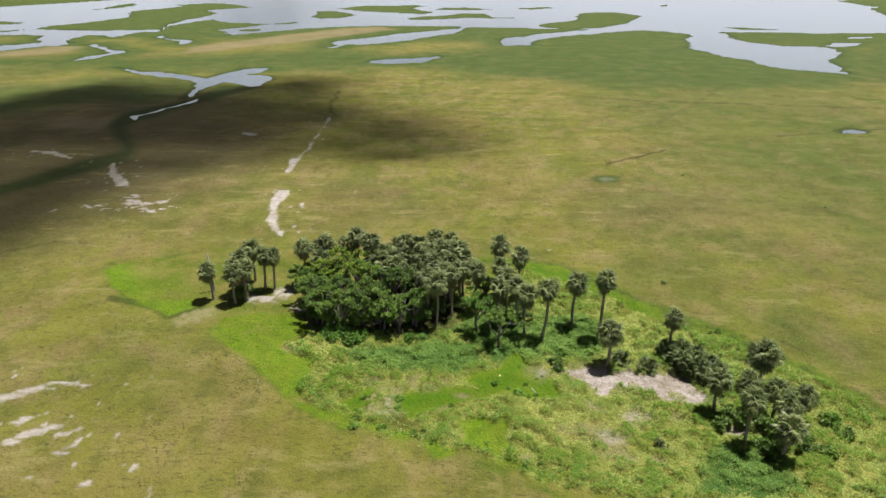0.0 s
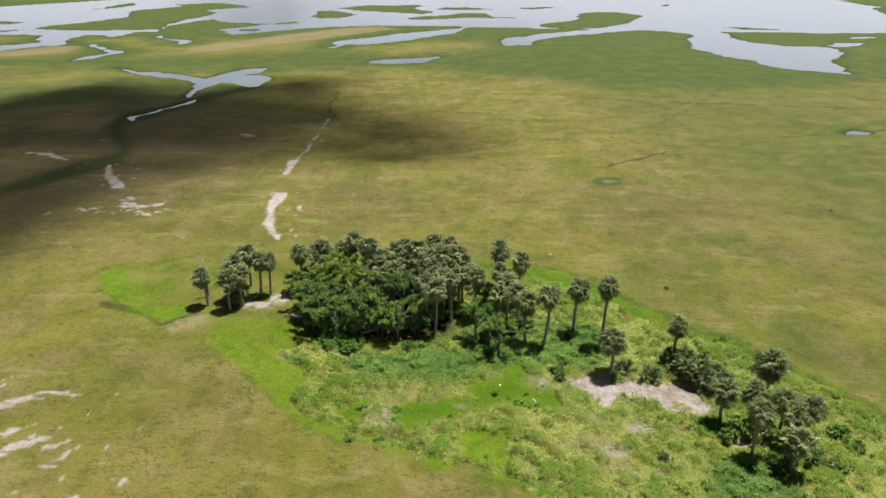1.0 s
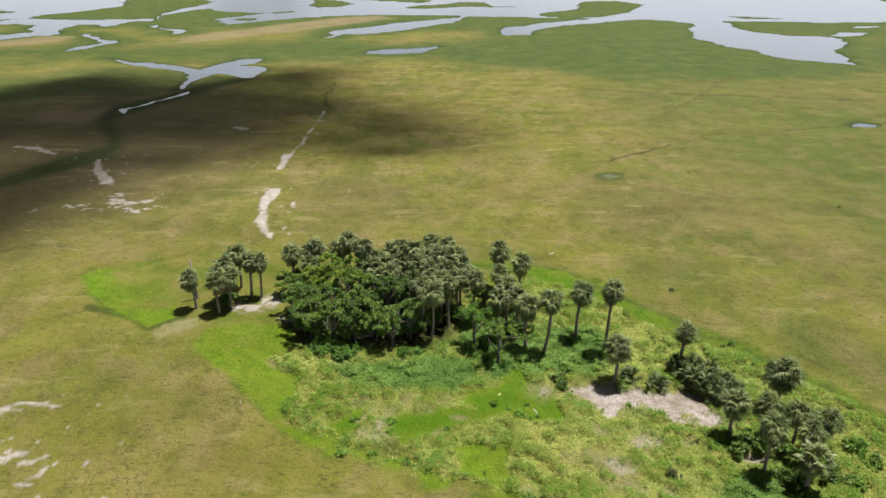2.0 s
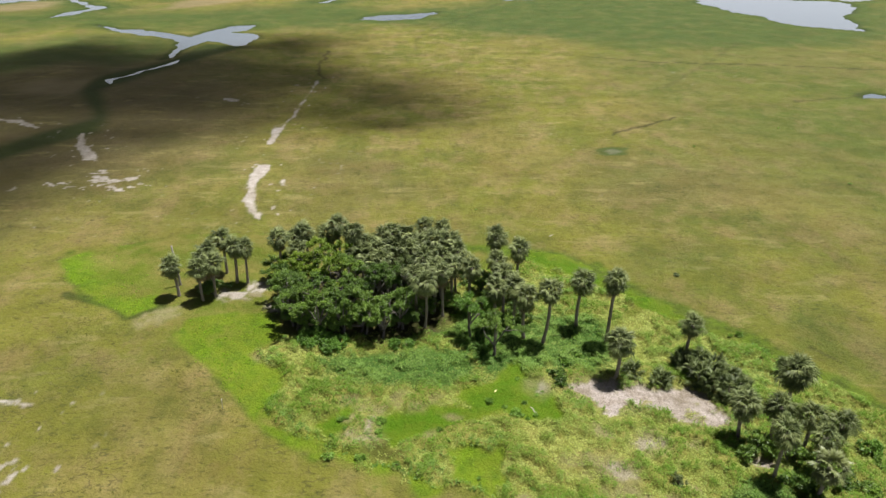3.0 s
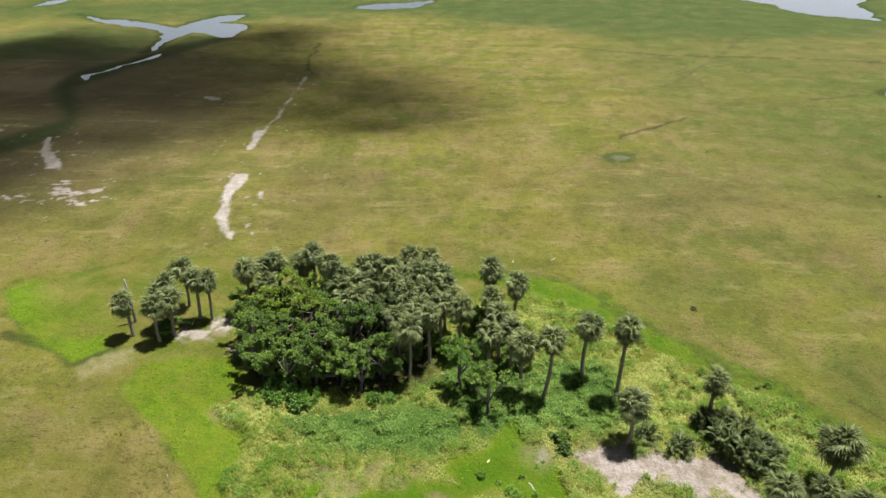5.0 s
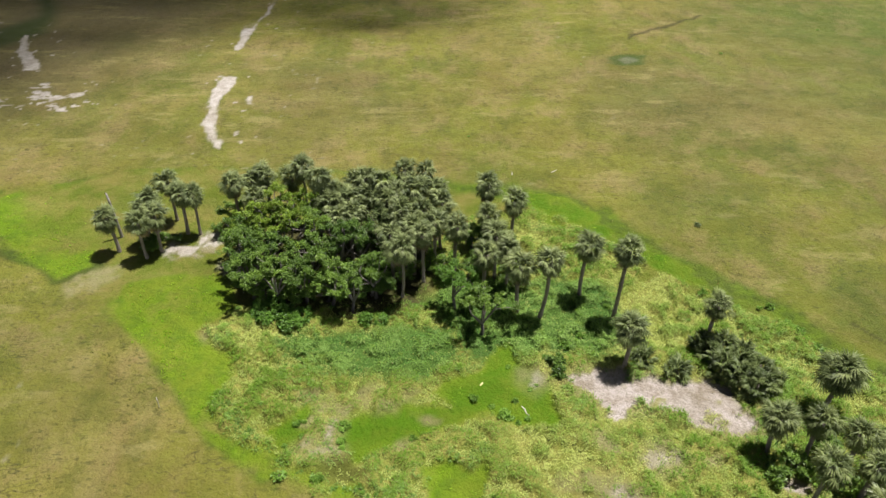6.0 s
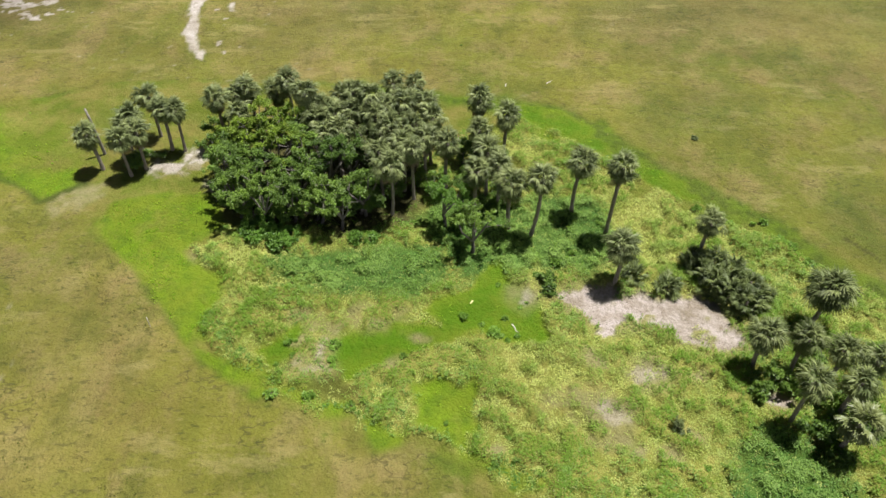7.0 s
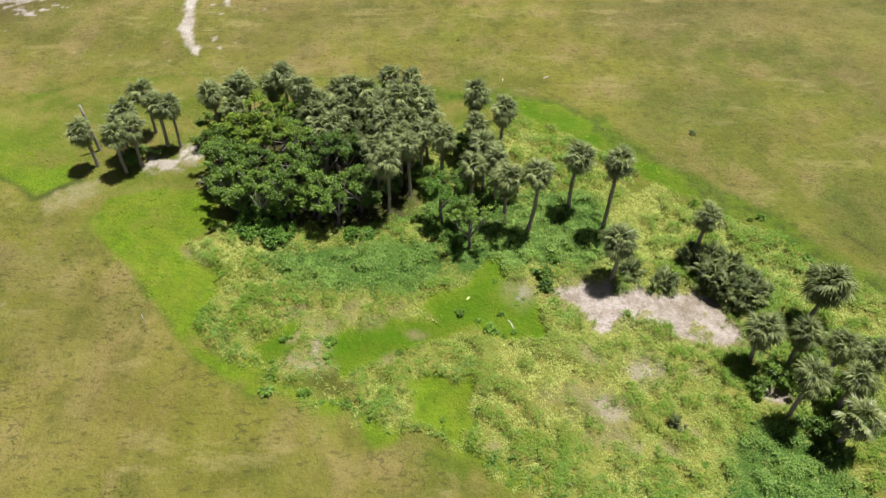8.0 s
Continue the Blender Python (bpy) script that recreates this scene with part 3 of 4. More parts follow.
    lawn = blend(n, l, step_range(n, l, clump, 0.46, 0.68, 0, 0.6), lawn, (0.052, 0.105, 0.008))
    lawn = blend(n, l, step_range(n, l, tex_noise(n, l, 0.22, 6, 0.72, pos, (1.0, 0.7, 1)), 0.52, 0.68, 0, 0.5), lawn, (0.185, 0.178, 0.040))
    lawn = blend(n, l, times(n, l, share("meadow"), 0.85), lawn, blend(n, l, step_range(n, l, tex_noise(n, l, 0.35, 6, 0.7, pos), 0.42, 0.62), (0.062, 0.142, 0.003), (0.104, 0.158, 0.010)))
    col = blend(n, l, share("lawn"), col, lawn)
    col = blend(n, l, times(n, l, share("olive"), 0.85), col, (0.058, 0.066, 0.010))
    # litter tone darkened well beyond brown to paint in the grove's shade
    col = blend(n, l, times(n, l, share("litter_shade"), step_range(n, l, clump, 0.30, 0.62, 1.0, 0.6)), col, (0.026, 0.025, 0.014))
    col = blend(n, l, times(n, l, share("straw"), step_range(n, l, clump, 0.3, 0.6, 0.4, 1.0)), col, (0.215, 0.196, 0.098))
    pale = blend(n, l, step_range(n, l, clump, 0.40, 0.60), (0.405, 0.360, 0.345), (0.270, 0.228, 0.195))
    pale = blend(n, l, step_range(n, l, fine, 0.50, 0.70, 0, 0.7), pale, (0.160, 0.140, 0.085))
    col = blend(n, l, share("sand"), col, pale)
    silt = blend(n, l, step_range(n, l, clump, 0.38, 0.66), (0.440, 0.410, 0.385), (0.290, 0.255, 0.225))
    col = blend(n, l, share("mud"), col, silt)
    col = blend(n, l, step_range(n, l, tex_noise(n, l, 7.0, 3, 0.8, pos), 0.35, 0.70, 0, 0.35), col, (0.45, 0.45, 0.40), "MULTIPLY")
    stain = step_range(n, l, tex_noise(n, l, 0.085, 10, 0.74, pos, (0.8, 1.1, 1)), 0.40, 0.60, 0.0, 0.8)
    col = blend(n, l, stain, col, (0.74, 0.73, 0.64), "MULTIPLY")
    l.new(col, s.inputs["Base Color"])
    s.inputs["Roughness"].default_value = 0.95
    s.inputs["Specular IOR Level"].default_value = 0.15
    h = blend(n, l, 0.5, clump, fine)
    bump(n, l, s, h, 1.0, 0.7)
    return m


def water_material():
    m, n, l, s = material("still_water")
    s.inputs["Base Color"].default_value = (0.030, 0.048, 0.062, 1)
    s.inputs["Roughness"].default_value = 0.12
    s.inputs["IOR"].default_value = 1.33
    pos = n.new("ShaderNodeNewGeometry").outputs["Position"]
    bump(n, l, s, tex_noise(n, l, 0.8, 3, 0.6, pos), 0.12, 0.1)
    return m


def leaf_material(name, low, high, rough=0.45, shine=0.4, through_light=0.25):
    """Foliage: two greens mixed leaf by leaf and by the object's own tone."""
    m, n, l, s = material(name)
    isle = n.new("ShaderNodeNewGeometry").outputs["Random Per Island"]
    own = n.new("ShaderNodeObjectInfo").outputs["Random"]
    pos = n.new("ShaderNodeNewGeometry").outputs["Position"]
    mix = n.new("ShaderNodeMath")
    mix.operation = "ADD"
    l.new(times(n, l, isle, 0.55), mix.inputs[0])
    l.new(times(n, l, own, 0.45), mix.inputs[1])
    col = blend(n, l, mix.outputs[0], low, high)
    col = blend(n, l, step_range(n, l, tex_noise(n, l, 0.7, 3, 0.6, pos), 0.38, 0.66, 0, 0.65), col, tuple(0.55 * a for a in low))
    l.new(col, s.inputs["Base Color"])
    s.inputs["Roughness"].default_value, s.inputs["Specular IOR Level"].default_value = rough, shine
    if through_light:
        t = n.new("ShaderNodeBsdfTranslucent")
        l.new(col, t.inputs[0])
        mx = n.new("ShaderNodeMixShader")
        mx.inputs[0].default_value = through_light
        l.new(s.outputs[0], mx.inputs[1])
        l.new(t.outputs[0], mx.inputs[2])
        l.new(mx.outputs[0], n["Material Output"].inputs[0])
    return m


def herb_material(name, low, high, straw):
    """Grass and herbs: colour by the tuft's own tone, with some straw among it."""
    m, n, l, s = material(name)
    a = n.new("ShaderNodeAttribute")
    a.attribute_name = "tone"
    isle = n.new("ShaderNodeNewGeometry").outputs["Random Per Island"]
    col = blend(n, l, a.outputs["Fac"], low, high)
    col = blend(n, l, step_range(n, l, isle, 0.93, 1.0), col, straw)
    l.new(col, s.inputs["Base Color"])
    s.inputs["Roughness"].default_value, s.inputs["Specular IOR Level"].default_value = 0.6, 0.25
    t = n.new("ShaderNodeBsdfTranslucent")
    l.new(col, t.inputs[0])
    mx = n.new("ShaderNodeMixShader")
    mx.inputs[0].default_value = 0.5
    l.new(s.outputs[0], mx.inputs[1])
    l.new(t.outputs[0], mx.inputs[2])
    l.new(mx.outputs[0], n["Material Output"].inputs[0])
    return m


def bark_material(name, low, high, scale=6.0, stretch=(1, 1, 1)):
    m, n, l, s = material(name)
    pos = n.new("ShaderNodeTexCoord").outputs["Object"]
    f = tex_noise(n, l, scale, 5, 0.7, pos, stretch)
    col = blend(n, l, step_range(n, l, f, 0.35, 0.68), low, high)
    l.new(col, s.inputs["Base Color"])
    s.inputs["Roughness"].default_value = 0.9
    bump(n, l, s, f, 0.7, 0.05)
    return m


def cloud_material():
    m, n, l, s = material("cloud_vapour")
    d = n.new("ShaderNodeBsdfDiffuse")
    d.inputs[0].default_value = (0.9, 0.9, 0.9, 1)
    t = n.new("ShaderNodeBsdfTransparent")
    a = n.new("ShaderNodeAttribute")
    a.attribute_name = "vapour"
    mx = n.new("ShaderNodeMixShader")
    l.new(a.outputs["Fac"], mx.inputs[0])
    l.new(t.outputs[0], mx.inputs[1])
    l.new(d.outputs[0], mx.inputs[2])
    l.new(mx.outputs[0], n["Material Output"].inputs[0])
    return m


GROUND, WATER, CLOUD = ground_material(), water_material(), cloud_material()
FROND = leaf_material("palm_frond", (0.056, 0.088, 0.028), (0.318, 0.365, 0.140), 0.54, 0.36, 0.16)
FROND_EAST = leaf_material("green_palm_frond", (0.054, 0.086, 0.025), (0.290, 0.335, 0.125), 0.52, 0.3, 0.15)
FROND_DEAD = leaf_material("dead_palm_frond", (0.200, 0.150, 0.085), (0.330, 0.260, 0.160), 0.8, 0.2, 0.1)
FROND_YOUNG = leaf_material("yellowing_palm_frond", (0.085, 0.115, 0.035), (0.250, 0.280, 0.105), 0.45, 0.4, 0.15)
PALMETTO = leaf_material("palmetto_frond", (0.050, 0.080, 0.024), (0.200, 0.245, 0.080), 0.52, 0.3, 0.2)
OAK = leaf_material("oak_leaf", (0.042, 0.098, 0.014), (0.215, 0.340, 0.048), 0.48, 0.35, 0.22)
OAK_BRIGHT = leaf_material("yellowish_oak_leaf", (0.080, 0.150, 0.012), (0.295, 0.415, 0.045), 0.5, 0.3, 0.25)
OAK_GREY = leaf_material("grey_oak_leaf", (0.085, 0.120, 0.036), (0.190, 0.235, 0.086), 0.5, 0.3, 0.2)
SHRUB = leaf_material("shrub_leaf", (0.070, 0.165, 0.020), (0.165, 0.300, 0.040), 0.5, 0.3, 0.3)
SHRUB_LOW = leaf_material("low_bush_leaf", (0.110, 0.225, 0.024), (0.220, 0.370, 0.050), 0.5, 0.3, 0.35)
HERB_PALE = herb_material("pale_tall_grass", (0.168, 0.300, 0.030), (0.505, 0.560, 0.172), (0.43, 0.42, 0.18))
HERB_BLUE = herb_material("bluish_herb", (0.095, 0.215, 0.036), (0.275, 0.420, 0.100), (0.32, 0.42, 0.13))
HERB_LUSH = herb_material("lush_short_grass", (0.180, 0.360, 0.015), (0.310, 0.440, 0.030), (0.36, 0.40, 0.08))
HERB_MARSH = herb_material("marsh_grass_blades", (0.110, 0.132, 0.022), (0.255, 0.230, 0.072), (0.20, 0.17, 0.07))
TRUNK = bark_material("palm_trunk", (0.135, 0.112, 0.088), (0.285, 0.250, 0.208), 5.0, (1, 1, 3))
BARK = bark_material("oak_bark", (0.085, 0.074, 0.064), (0.215, 0.196, 0.174), 5.0, (3, 3, 0.6))
# trunk bark, darker than the bark of the limbs
BARK_DARK = bark_material("dark_oak_bark", (0.044, 0.040, 0.034), (0.125, 0.112, 0.095), 5.0, (3, 3, 0.6))
SNAG_PALE = bark_material("bleached_wood", (0.300, 0.280, 0.250), (0.520, 0.490, 0.450), 5.0, (3, 3, 0.6))
BOARD = bark_material("pale_yellow_wood", (0.400, 0.380, 0.150), (0.500, 0.470, 0.230), 5.0, (1, 4, 1))
SNAG = bark_material("dead_wood", (0.120, 0.105, 0.090), (0.300, 0.280, 0.250), 5.0, (3, 3, 0.6))


# ---- meshes ----
def mesh_of(name, verts, faces, mat, smooth=False, **attributes):
    me = bpy.data.meshes.new(name)
    me.from_pydata(verts, [], faces)
    me.materials.append(mat)
    for key, values in attributes.items():
        me.attributes.new(key, "FLOAT", "POINT").data.foreach_set("value", np.asarray(values, np.float32).ravel())
    if smooth:
        me.polygons.foreach_set("use_smooth", np.ones(len(me.polygons), bool))
    me.update()
    return me


def part(name, me, parent, label="", m=None):
    ob = new(name, me)
    ob.parent = parent
    if m is not None:
        ob.matrix_basis = m
    return tagged(ob, label) if label else ob


def tube(path, radii, sides=8):
    """A tapered tube along a path: vertices and faces."""
    verts, faces = [], []
    pts = [Vector(p) for p in path]
    for i, (p, r) in enumerate(zip(pts, radii)):
        way = (pts[min(i + 1, len(pts) - 1)] - pts[max(i - 1, 0)]).normalized()
        a = way.orthogonal().normalized()
        b = way.cross(a)
        for k in range(sides):
            w = 2 * math.pi * k / sides
            verts.append(p + (a * math.cos(w) + b * math.sin(w)) * r)
    for i in range(len(pts) - 1):
        for k in range(sides):
            q = (k + 1) % sides
            faces.append((i * sides + k, i * sides + q, (i + 1) * sides + q, (i + 1) * sides + k))
    faces.append(tuple(range((len(pts) - 1) * sides, len(pts) * sides)))
    return verts, faces


# ---- ground, water, cloud ----
def tussock(x, y):
    """Round clumps somewhat under a metre across, 0 to 1."""
    return ramp(fbm(x, y, 1.15, 2, 52), 0.35, 0.65)


def herb_height(x, y, c):
    """Mounds of herbs over the ground of the hammock."""
    clumps = 0.70 * tussock(x, y) + 0.30 * fbm(x, y, 5, 2, 55)
    return c["herb"] * (1 - c["lawn"]) * (1 - c["sand"]) * (1 - 0.6 * c["straw"]) * (1 - 0.7 * c["olive"]) * 0.75 * clumps + 0.06 * c["lawn"] * fbm(x, y, 0.8, 2, 57)


def build_ground():
    rows = [-4600, -2200, -1000, -450, -200, -90, -40, -10, 10, 24]
    y = 32.0
    while y < 1400:
        rows.append(y)
        y += max(0.40, 1.25 * y * y / 56500)
    while y < 4800:
        rows.append(y)
        y *= 1.12
    rows.append(4800)
    inner = np.linspace(-0.80, 0.80, 620)
    outer = 0.8 * 1.42 ** np.arange(1, 13)
    u = np.concatenate([-outer[::-1], inner, outer])
    r = np.array(rows)
    reach = np.hypot(r, 60.0)
    gx = np.clip(2.0 + u[None, :] * reach[:, None], -4800 + 3 * np.arange(len(u)), 4800 - 3 * np.arange(len(u))[::-1])
    gy = np.repeat(r[:, None], len(u), 1)
    x, y = gx.ravel(), gy.ravel()
    d = water_distance(x, y)
    c = cover(x, y)
    z = np.clip(d * 0.25 - 0.25, -1.2, 0.0)
    dry = np.clip(d / 3, 0, 1) * np.clip(1.4 - y / 300, 0, 1)
    z += dry * ((fbm(x, y, 1.6, 3, 61) - 0.5) * 0.22 + (fbm(x, y, 14, 2, 64) - 0.5) * 0.3)
    z += herb_height(x, y, c)
    # shores: a dark green rim of reeds close to the water
    c["lush"] = np.maximum(c["lush"], (1 - ramp(d, 4, 26)) * ramp(y, 300, 330))
    c["lush"] = np.maximum(c["lush"], ramp(y, 430, 480))
    c["bank"] = np.maximum(c["bank"], (0.55 + 0.4 * ramp(fbm(x, y, 20, 2, 66), 0.35, 0.65)) * (1 - ramp(d, 0.5, 1.2 + y / 130)))
    nr, nc = len(r), len(u)
    k = (np.arange(nr - 1)[:, None] * nc + np.arange(nc - 1)[None, :]).ravel()
    faces = np.stack([k, k + 1, k + 1 + nc, k + nc], 1)
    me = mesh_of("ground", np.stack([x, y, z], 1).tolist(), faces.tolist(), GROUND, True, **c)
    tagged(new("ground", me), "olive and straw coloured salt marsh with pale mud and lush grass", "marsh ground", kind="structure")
    me = mesh_of("water", [(-4800, 250, -0.25), (4800, 250, -0.25), (4800, 4800, -0.25), (-4800, 4800, -0.25), (-4800, 150, -0.25), (4800, 150, -0.25)],
                 [(0, 1, 2, 3), (4, 5, 1, 0)], WATER)
    tagged(new("water", me), "still pale water of a lagoon and its creeks reflecting the sky", "water", kind="structure")


def build_cloud():
    """A flat-bottomed cumulus high over the marsh, whose shade lies on the ground."""
    high = 420.0
    off = SUN_WAY * (high / SUN_WAY.z)
    n = 130
    gx, gy = np.meshgrid(np.linspace(-330, 60, n), np.linspace(70, 340, n))
    x, y = gx.ravel(), gy.ravel()
    wx = x + (fbm(x, y, 26, 4, 71) - 0.5) * 30
    wy = y + (fbm(x, y, 26, 4, 74) - 0.5) * 36
    d = -edge_distance(wx, wy, CLOUD_SHADE, 60)
    body = ramp(d, -16, 16)
    dens = np.clip(body * (0.60 + 0.60 * fbm(x, y, 30, 3, 77)), 0, 0.95) * 0.98 * (1 - 0.12 * ramp(x, -35, 0))
    lift = body * (15 + 60 * fbm(x, y, 40, 4, 79)) 
    k = (np.arange(n - 1)[:, None] * n + np.arange(n - 1)[None, :]).ravel()
    faces = np.stack([k, k + 1, k + 1 + n, k + n], 1)
    keep = (body[faces].max(1) > 0.01)
    me = mesh_of("cloud", np.stack([x + off.x, y + off.y, high + lift], 1).tolist(), faces[keep].tolist(), CLOUD, True, vapour=dens)
    tagged(new("cloud", me), "low white cumulus cloud drifting above the marsh", "cloud", kind="structure")


build_ground()
build_cloud()


# ---- palms ----
def fan_mesh(name, mat, leaflets=15, spread=118, reach=0.95, petiole=0.95, droop=0.35, width=0.105, seed=0):
    """One fan-shaped palm leaf: a bent stalk along x and folded leaflets round its end."""
    rng = random.Random(seed)
    verts, faces = tube([(0, 0, 0), (petiole * 0.55, 0, 0.05), (petiole, 0, 0.0)], (0.030, 0.022, 0.016), 3)
    hub = Vector((petiole, 0, 0))
    for k in range(leaflets):
        a = radians(-spread + 2 * spread * k / (leaflets - 1) + rng.uniform(-4, 4))
        size = reach * (0.72 + 0.28 * math.cos(a * 0.8)) * rng.uniform(0.85, 1.08)
        way, side = Vector((math.cos(a), math.sin(a), 0)), Vector((-math.sin(a), math.cos(a), 0))
        w = width * rng.uniform(0.85, 1.15)
        fold, sag = 0.035, droop * rng.uniform(0.7, 1.4)
        mid = hub + way * size * 0.55 - Vector((0, 0, sag * 0.28))
        tip = hub + way * size - Vector((0, 0, sag * 1.0))
        b, h = len(verts) - 1, 6
        verts += [mid + side * w - Vector((0, 0, fold)), mid + Vector((0, 0, fold)), mid - side * w - Vector((0, 0, fold)), tip]
        faces += [(h, b + 1, b + 2), (h, b + 2, b + 3), (b + 1, b + 4, b + 2), (b + 2, b + 4, b + 3)]
    return mesh_of(name, verts, faces, mat)


FANS = [fan_mesh("frond", FROND, 15, 124, 0.80, 1.02, 0.50, 0.052, 1), fan_mesh("frond", FROND, 14, 115, 0.78, 1.14, 0.62, 0.054, 2), fan_mesh("frond", FROND, 15, 130, 0.74, 0.86, 0.40, 0.050, 3), fan_mesh("frond", FROND, 14, 120, 0.78, 0.62, 0.52, 0.052, 9)]
FANS_DEAD = [fan_mesh("dead_frond", FROND_DEAD, 11, 80, 0.8, 0.8, 0.9, 0.07, 4), fan_mesh("dead_frond", FROND_DEAD, 10, 70, 0.72, 0.9, 1.0, 0.06, 5)]
FANS_EAST = [fan_mesh("frond", FROND_EAST, 15, 122, 0.82, 1.0, 0.48, 0.052, 11), fan_mesh("frond", FROND_EAST, 14, 115, 0.78, 1.1, 0.58, 0.052, 12), fan_mesh("frond", FROND_EAST, 14, 120, 0.76, 0.66, 0.50, 0.052, 13)]
FANS_YOUNG = [fan_mesh("frond", FROND_YOUNG, 13, 105, 1.05, 1.2, 0.45, 0.10, 6)]
FANS_LOW = [fan_mesh("frond", PALMETTO, 13, 118, 0.75, 0.85, 0.25, 0.065, 7), fan_mesh("frond", PALMETTO, 12, 110, 0.70, 0.7, 0.30, 0.065, 8)]


def palm(x, y, height, lean=0.0, crown=1.0, fans=FANS, dead=6, count=38, label="", seed=0):
    rng = random.Random(seed * 77 + 5)
    root = new("cabbage_palm")
    root.location = (x, y, -0.15)
    tagged(root, label, "palm", "cabbage palms of the hammock")
    top = Vector((lean, rng.uniform(-0.3, 0.3), height + 0.15))
    bow = Vector((rng.uniform(-0.25, 0.25), rng.uniform(-0.15, 0.15), 0))
    path, radii = [], []
    steps = 9
    thick = rng.uniform(0.15, 0.19)
    for i in range(steps + 1):
        k = i / steps
        path.append(top * k + bow * math.sin(math.pi * k))
        radii.append(thick * (1.35 - 1.2 * k if k < 0.2 else 1.1 - 0.12 * k) * (1.07 if i % 2 else 0.95))
    radii[-2] *= 1.35
    radii[-1] *= 1.25
    part("trunk", mesh_of("trunk", *tube(path, radii, 9), TRUNK, True), root)
    turn = rng.uniform(0, 360)
    for i in range(count):
        k = i / (count - 1)
        up = 86 - 150 * k ** 0.95 + rng.uniform(-10, 10)
        size = crown * rng.uniform(0.88, 1.12) * (0.82 + 0.18 * math.sin(math.pi * min(1, k * 1.3)))
        m = Matrix.Translation(top + Vector((0, 0, 0.20 - 0.55 * k))) @ pose(0, 0, 0, 0, 0, turn + 137.5 * i + rng.uniform(-12, 12)) @ pose(0, 0, 0, rng.uniform(-28, 28), -up, 0) @ Matrix.Scale(size, 4)
        part("frond", rng.choice(fans), root, "", m)
    for i in range(dead):
        m = Matrix.Translation(top - Vector((0, 0, 0.25))) @ pose(0, 0, 0, 0, 0, rng.uniform(0, 360)) @ pose(0, 0, 0, rng.uniform(-30, 30), rng.uniform(55, 80), 0) @ Matrix.Scale(crown * rng.uniform(0.8, 1.05), 4)
        part("dead_frond", rng.choice(FANS_DEAD), root, "brown dried hanging frond", m)
    return root


# lone palms: x, y, crown height, lean, crown size
LONE = [
    (-34.1, 91.6, 4.4, -0.5, 1.0), (-30.4, 94.6, 5.3, -0.2, 1.0), (-27.5, 95.6, 5.4, 0.2, 1.0), (-26.0, 95.5, 5.3, 0.1, 0.9), (12.8, 81.1, 7.2, 0.5, 0.98), (17.4, 84.7, 6.4, 0.3, 1.05), (20.4, 81.4, 8.4, 0.2, 1.0), (28.4, 77.3, 5.2, 0.3, 0.92),
    (36.3, 69.3, 4.9, 0.2, 1.32), (20.0, 74.3, 4.7, 0.1, 1.1), (30.0, 64.8, 4.3, -0.2, 1.04),
]
# palms that stand close together: x, y, crown height
CLOSE = [
    (-30.6, 90.6, 4.6), (-29.4, 91.9, 4.7), (-31.0, 93.5, 4.5), (-29.7, 98.4, 5.2), (-21.6, 96.8, 6.3), (-19.8, 98.2, 5.6), (-18.3, 99.0, 6.2), (-18.8, 95.8, 5.0),
    (-13.9, 98.6, 7.3), (-11.3, 95.6, 7.8), (-10.9, 96.3, 6.2), (-9.3, 95.3, 6.2), (-10.0, 93.8, 5.6), (-7.8, 93.6, 6.2), (-7.1, 96.8, 6.6), (-6.0, 96.5, 7.4),
    (-5.7, 94.1, 6.4), (-4.0, 95.2, 7.4), (-1.6, 98.2, 7.4), (-2.5, 94.2, 6.8), (-0.4, 95.1, 6.8), (0.8, 99.7, 6.6), (2.1, 94.7, 7.1), (2.6, 92.8, 6.4),
    (0.7, 91.5, 6.4), (-1.7, 91.3, 6.2), (2.0, 89.1, 6.2), (-7.2, 90.9, 5.8), (-8.4, 90.8, 5.4), (-0.2, 88.3, 6.4), (4.3, 88.1, 6.6), (-1.3, 83.5, 6.9),
    (0.9, 86.0, 6.6), (7.8, 93.8, 8.0), (10.6, 92.5, 7.1), (7.7, 91.2, 5.9), (8.6, 87.4, 5.6), (7.3, 83.8, 5.8), (9.5, 85.3, 5.6), (10.7, 82.1, 6.0),
    (-2.4, 87.0, 6.2), (-3.5, 92.9, 6.4), (-15.3, 98.9, 5.6),
]
EAST = [
    (31.1, 59.4, 5.5), (32.8, 64.2, 4.5), (35.5, 63.4, 4.1), (35.1, 60.2, 4.5), (38.2, 62.8, 3.6),
]
for i, (x, y, h, lean, size) in enumerate(LONE):
    palm(x, y, h, lean, size * 1.0, dead=6 + i % 4, count=int(60 * size), label="cabbage palm with a round grey-green crown standing on open grass", seed=i)
for i, (x, y, h) in enumerate(CLOSE):
    palm(x, y, h, 0.15 * math.sin(i * 1.7), 1.0 + 0.08 * math.sin(i * 2.3), dead=9 + i % 7, count=56, label="cabbage palm with a shaggy grey-green crown in the dense grove", seed=100 + i)
for i, (x, y, h) in enumerate(EAST):
    palm(x, y, h, 0.1, 0.93, fans=FANS_EAST, dead=7, count=48, label="cabbage palm with a dark shaggy crown in the eastern thicket", seed=200 + i)
palm(33.8, 57.1, 3.9, 0.3, 0.84, FANS_YOUNG, 9, 34, "sparse yellowing cabbage palm with pale stalks", 300)


